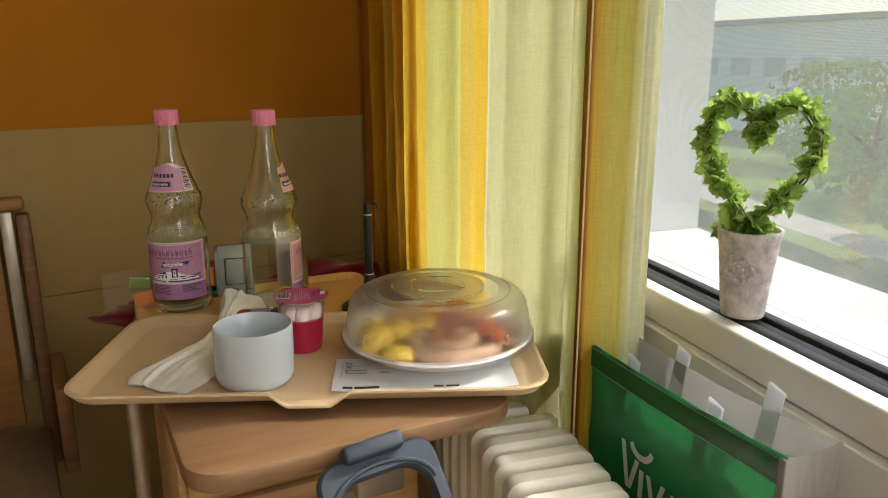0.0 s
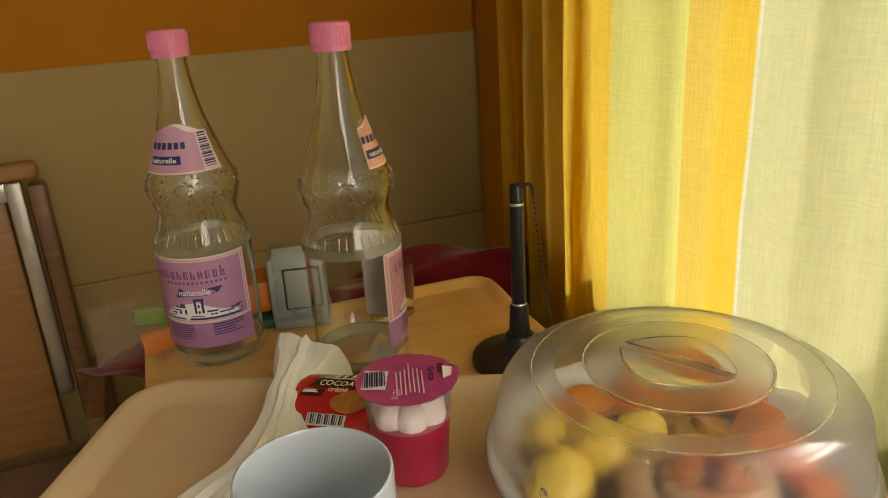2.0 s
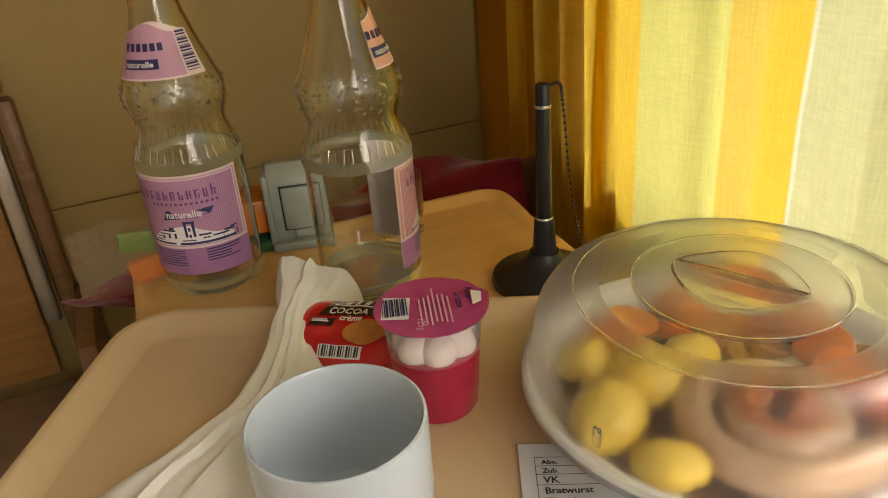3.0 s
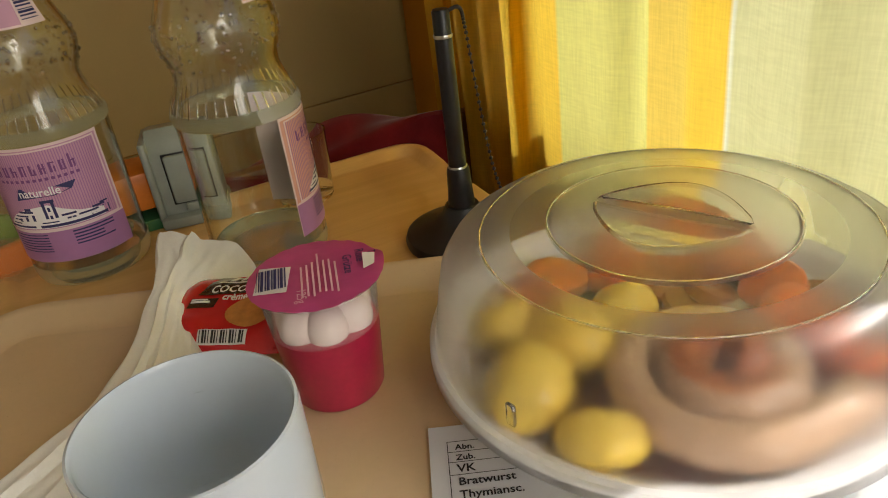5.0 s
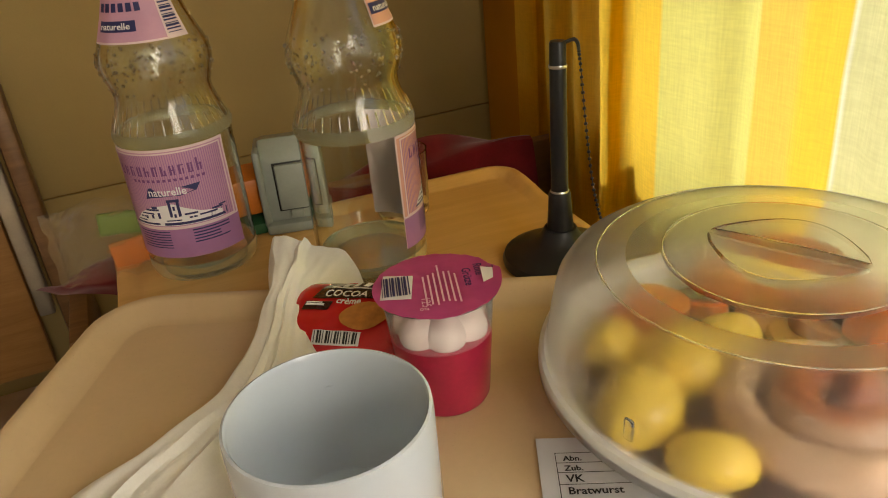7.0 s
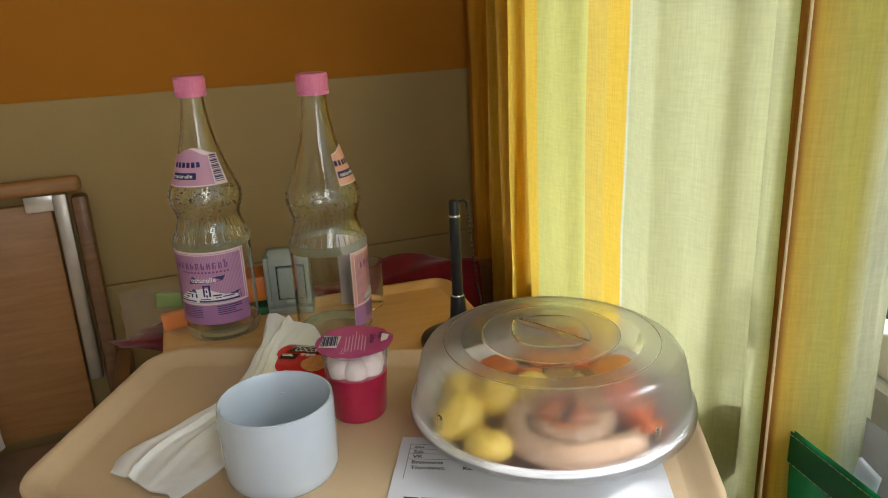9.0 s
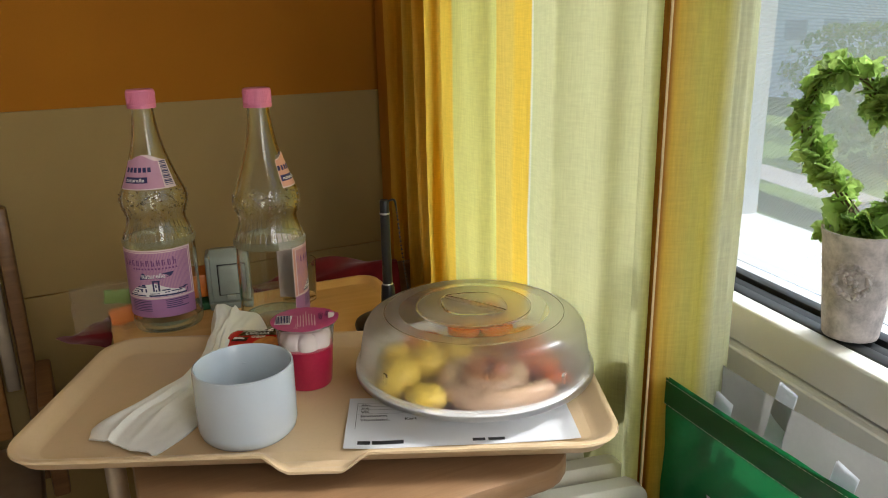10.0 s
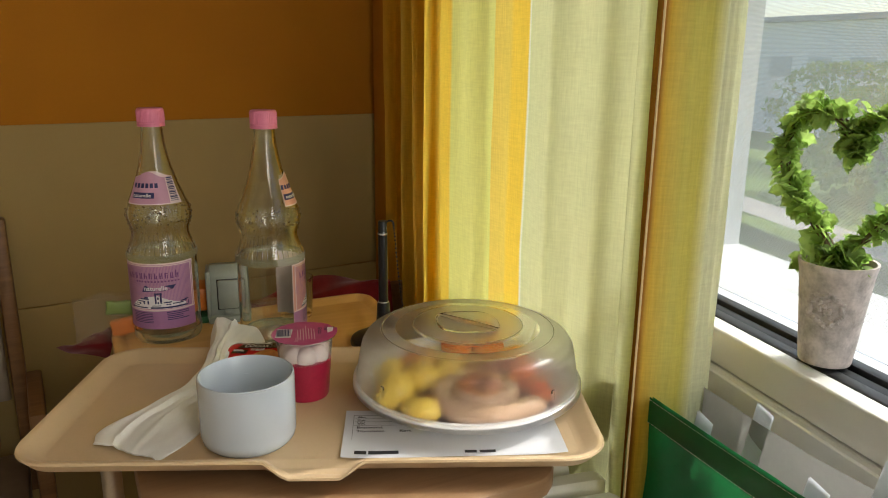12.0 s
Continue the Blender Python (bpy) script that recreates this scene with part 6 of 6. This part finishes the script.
# ---- shopping bag ----
def shopping_bag():
    c = thing("shopping_bag", place_at((0.322, 0.858, 0.443), -66.5), "glossy green shopping bag with grey sides, standing open", "shopping bag")
    L, D, H = 0.335, 0.075, 0.379

    def side(x0, y0, x1, y1, name, material, label, bow=0.004, sag=0.006):
        bm = bmesh.new()
        d = Vector((x1 - x0, y1 - y0, 0))
        nrm = Vector((d.y, -d.x, 0)).normalized()
        for s in (0.0,):
            grid(bm, 30, 24, lambda u, v: Vector((x0, y0, 0)) + d * u - nrm * (s + bow * math.sin(math.pi * u) * v * 1.2 + 0.0016 * noise.noise((u * 9 + x0, v * 7, s * 0)) ) * 1.0 + Vector((0, 0, H * v - sag * math.sin(math.pi * u) * v)))
        bmesh.ops.recalc_face_normals(bm, faces=bm.faces)
        return part(name, bm, material, c, label)

    front = side(-L / 2, -D / 2, L / 2, -D / 2, "front_panel", "bag_green", "glossy green front")
    side(L / 2, D / 2, -L / 2, D / 2, "back_panel", "bag_grey", "grey inside of the back")
    side(L / 2, -D / 2, L / 2, D / 2, "side_panel", "bag_grey", "grey folded side")
    side(-L / 2, D / 2, -L / 2, -D / 2, "side_panel", "bag_grey", "grey folded side")
    part("bottom", solid((0, 0, 0.001), (L, D, 0.002), 0), "bag_grey", c, smooth=False)
    face = lambda x, z, off=0.003: (x, -D / 2 - off + 0.004 * math.sin(math.pi * (x + L / 2) / L) * z / H * 1.2 - 0.0, z - 0.006 * math.sin(math.pi * (x + L / 2) / L) * z / H)
    bm = bmesh.new()
    grid(bm, 30, 4, lambda u, v: face(-L / 2 + 0.003 + (L - 0.006) * u, H - 0.032 + 0.0315 * v, 0.0025))
    part("top_band", bm, "bag_green_dark", front, "darker folded top band")
    for x in (-L / 2 + 0.003, L / 2 - 0.003):
        part("edge_piping", solid((x, -D / 2 - 0.0015, H / 2), (0.009, 0.004, H - 0.004), 0.0015), "bag_grey", c)
    bm = bmesh.new()
    for z in (H - 0.031, H - 0.0035):
        stamp(bm, bars([(-L / 2 + 0.006 + 0.0062 * i, z, 0.0042, 0.0007) for i in range(52)]), lambda x, z: face(x, z, 0.0036))
    tagged(part("stitching", bm, "thread", front, "pale stitching", smooth=False), kind="stuff")
    # the maker's mark as plain shapes
    bm = bmesh.new()
    arc = [(-0.052 + 0.024 * math.cos(q), 0.272 + 0.024 * math.sin(q)) for q in [radians(200 + 145 * i / 14) for i in range(15)]]
    inner = [(-0.052 + 0.017 * math.cos(q), 0.274 + 0.017 * math.sin(q)) for q in [radians(200 + 145 * i / 14) for i in range(15)]]
    vs = arc + inner
    stamp(bm, (vs, [(i, i + 1, 16 + i, 15 + i) for i in range(14)]), lambda x, z: face(x + 0.008, z + 0.018, 0.0036))
    stroke = lambda x0, z0, x1, z1, w: flat([(x0, z0), (x0 + w, z0), (x1 + w, z1), (x1, z1)])
    for s in (stroke(-0.091, 0.262, -0.078, 0.2, 0.008), stroke(-0.062, 0.246, -0.075, 0.2, 0.008), stroke(-0.053, 0.237, -0.053, 0.197, 0.0085), stroke(-0.04, 0.237, -0.028, 0.197, 0.008), stroke(-0.012, 0.237, -0.024, 0.197, 0.008), stroke(0.006, 0.235, 0.006, 0.197, 0.024), stroke(0.038, 0.235, 0.038, 0.197, 0.026), stroke(0.073, 0.245, 0.073, 0.197, 0.01), stroke(0.091, 0.235, 0.091, 0.197, 0.024)):
        stamp(bm, s, lambda x, z: face(x + 0.008, z + 0.018, 0.0036))
    tagged(part("mark", bm, "webbing", front, "pale mark of plain strokes", smooth=False), kind="stuff")
    for x, y, h, lean in ((-0.098, -0.03, 0.004, 0.35), (-0.072, 0.028, 0.014, 0.25), (0.045, -0.03, 0.006, 0.35), (0.075, 0.028, 0.026, 0.2)):
        bm = bmesh.new()
        for s in (0, 0.002):
            grid(bm, 4, 10, lambda u, v: (x + 0.022 * (u - 0.5) + 0.012 * v * v, y + s + 0.012 * math.sin(v * 2.4) * lean * 2, H - 0.07 + (0.07 + h) * v - 0.006 * (u - 0.5)))
        bmesh.ops.recalc_face_normals(bm, faces=bm.faces)
        part("handle_strap", bm, "webbing", c, "white woven handle strap")
    return c


shopping_bag()
stool = thing("stool", place_at((0.322, 0.858, 0.003), -66.5), "plain wooden stool under the shopping bag", "stool")
part("seat", slab(0.34, 0.17, 0.03, 0.415, 0.439), "beech", stool)
for x in (-0.14, 0.14):
    for y in (-0.06, 0.06):
        part("leg", solid((x, y, 0.208), (0.028, 0.028, 0.414), 0.004), "beech", stool)


# ---- ivy heart on the window ----
def ivy_heart():
    pot_at = WM @ Vector((0.205, 0.024, 0.8455))
    turn = -56
    pot = thing("plant_pot", Matrix.Translation(pot_at) @ rotz(turn), "grey limewashed clay pot with a raised ornament", "flower pot")
    part("pot", lathe([(0, 0.0), (0.0285, 0.0), (0.0295, 0.003), (0.034, 0.05), (0.0405, 0.112), (0.0428, 0.121), (0.0425, 0.123), (0.0395, 0.1225), (0.038, 0.115), (0.038, 0.105), (0, 0.105)], 56), "pot_clay", pot)
    bm = bmesh.new()
    rnd = random.Random(8)
    for i in range(46):
        q = math.tau * i / 46
        rr = 0.0175 + rnd.uniform(-0.002, 0.002)
        x, z = rr * math.cos(q), 0.072 + rr * 1.05 * math.sin(q)
        r = 0.034 + (z - 0.05) * 0.105
        made = bmesh.ops.create_icosphere(bm, subdivisions=1, radius=rnd.uniform(0.0026, 0.0042))["verts"]
        bmesh.ops.translate(bm, vec=(x, -math.sqrt(max(1e-6, r * r - x * x)) , z), verts=made)
    for i in range(14):
        x, z = rnd.uniform(-0.008, 0.008), 0.072 + rnd.uniform(-0.009, 0.009)
        r = 0.034 + (z - 0.05) * 0.105
        made = bmesh.ops.create_icosphere(bm, subdivisions=1, radius=rnd.uniform(0.002, 0.0034))["verts"]
        bmesh.ops.translate(bm, vec=(x, -math.sqrt(r * r - x * x), z), verts=made)
    part("ornament", bm, "pot_clay", pot, "raised wreath ornament", at=rotz(18))
    part("soil", lathe([(0.0375, 0.108), (0.026, 0.112), (0, 0.113)], 24), "soil", pot, "dark potting soil")
    ivy = thing("ivy", Matrix.Translation(pot_at + Vector((0, 0, 0.105))) @ rotz(turn), "green ivy trained round a heart-shaped wire", "ivy plant")
    hoop = []
    for i in range(81):
        q = math.tau * i / 80
        x = 0.084 * math.sin(q) ** 3
        z = 0.0061 * (13 * math.cos(q) - 5 * math.cos(2 * q) - 2 * math.cos(3 * q) - math.cos(4 * q))
        hoop.append(Vector((x, 0.003 * math.sin(3 * q), z + 0.112)))
    bm = bmesh.new()
    tube(bm, hoop, 0.0018, 6, False)
    tube(bm, [(0, 0, 0.004), (0, 0, 0.03)], 0.002, 6)
    part("hoop", bm, "stem", ivy, "heart-shaped wire hoop")
    bm = bmesh.new()
    for k in range(3):
        tube(bm, [p + Vector((0.006 * math.cos(j * 0.5 + k * 2.1), 0.006 * math.sin(j * 0.5 + k * 2.1), 0)) for j, p in enumerate(hoop)], 0.0011, 5, False)
    part("vine", bm, "stem", ivy, "thin twining stems")
    shapes = []
    for n, (wide, lobe) in enumerate(((1.0, 0.55), (0.85, 0.4), (1.1, 0.62))):
        bm = bmesh.new()
        half = [(0, -0.1, 0), (0.32 * wide, -0.2, 0.06), (0.62 * wide, 0.05, 0.02), (0.36 * wide, 0.28, 0.1), (0.46 * wide * lobe * 1.5, 0.5, 0.06), (0.2 * wide, 0.66, 0.08), (0, 0.86, -0.06)]
        mid_ = [bm.verts.new((0, y, 0.0)) for x, y, z in half]
        mid_[-1].co.z = -0.08
        for s in (1, -1):
            edge = [None] + [bm.verts.new((s * x, y, z)) for x, y, z in half[1:-1]] + [None]
            for i in range(len(half) - 1):
                q = [v for v in (mid_[i], mid_[i + 1], edge[i + 1], edge[i]) if v]
                if len(q) > 2:
                    bm.faces.new(q if s > 0 else q[::-1])
        me = bpy.data.meshes.new("leaf")
        bm.to_mesh(me)
        bm.free()
        me.materials.append(M["ivy"])
        shapes.append(me)
    rnd = random.Random(21)
    for i in range(560):
        q = rnd.random()
        p = hoop[int(q * 80)]
        if i > 515:
            p = Vector((rnd.uniform(-0.035, 0.035), rnd.uniform(-0.02, 0.015), rnd.uniform(0.008, 0.025)))
        out_ = Vector((rnd.gauss(0, 1), rnd.gauss(-0.35, 0.8), rnd.gauss(0.25, 1))).normalized()
        s = rnd.uniform(0.012, 0.024)
        spread = rnd.uniform(0.002, 0.014)
        place = p + out_ * spread
        place.y = min(place.y, 0.018)
        e = out_.to_track_quat("Y", "Z").to_matrix().to_4x4() @ Matrix.Rotation(rnd.uniform(-1.2, 1.2), 4, "Y")
        ob = new("leaf", shapes[i % 3])
        ob.parent = ivy
        ob.matrix_basis = Matrix.Translation(place) @ e @ Matrix.Scale(s, 4)


ivy_heart()
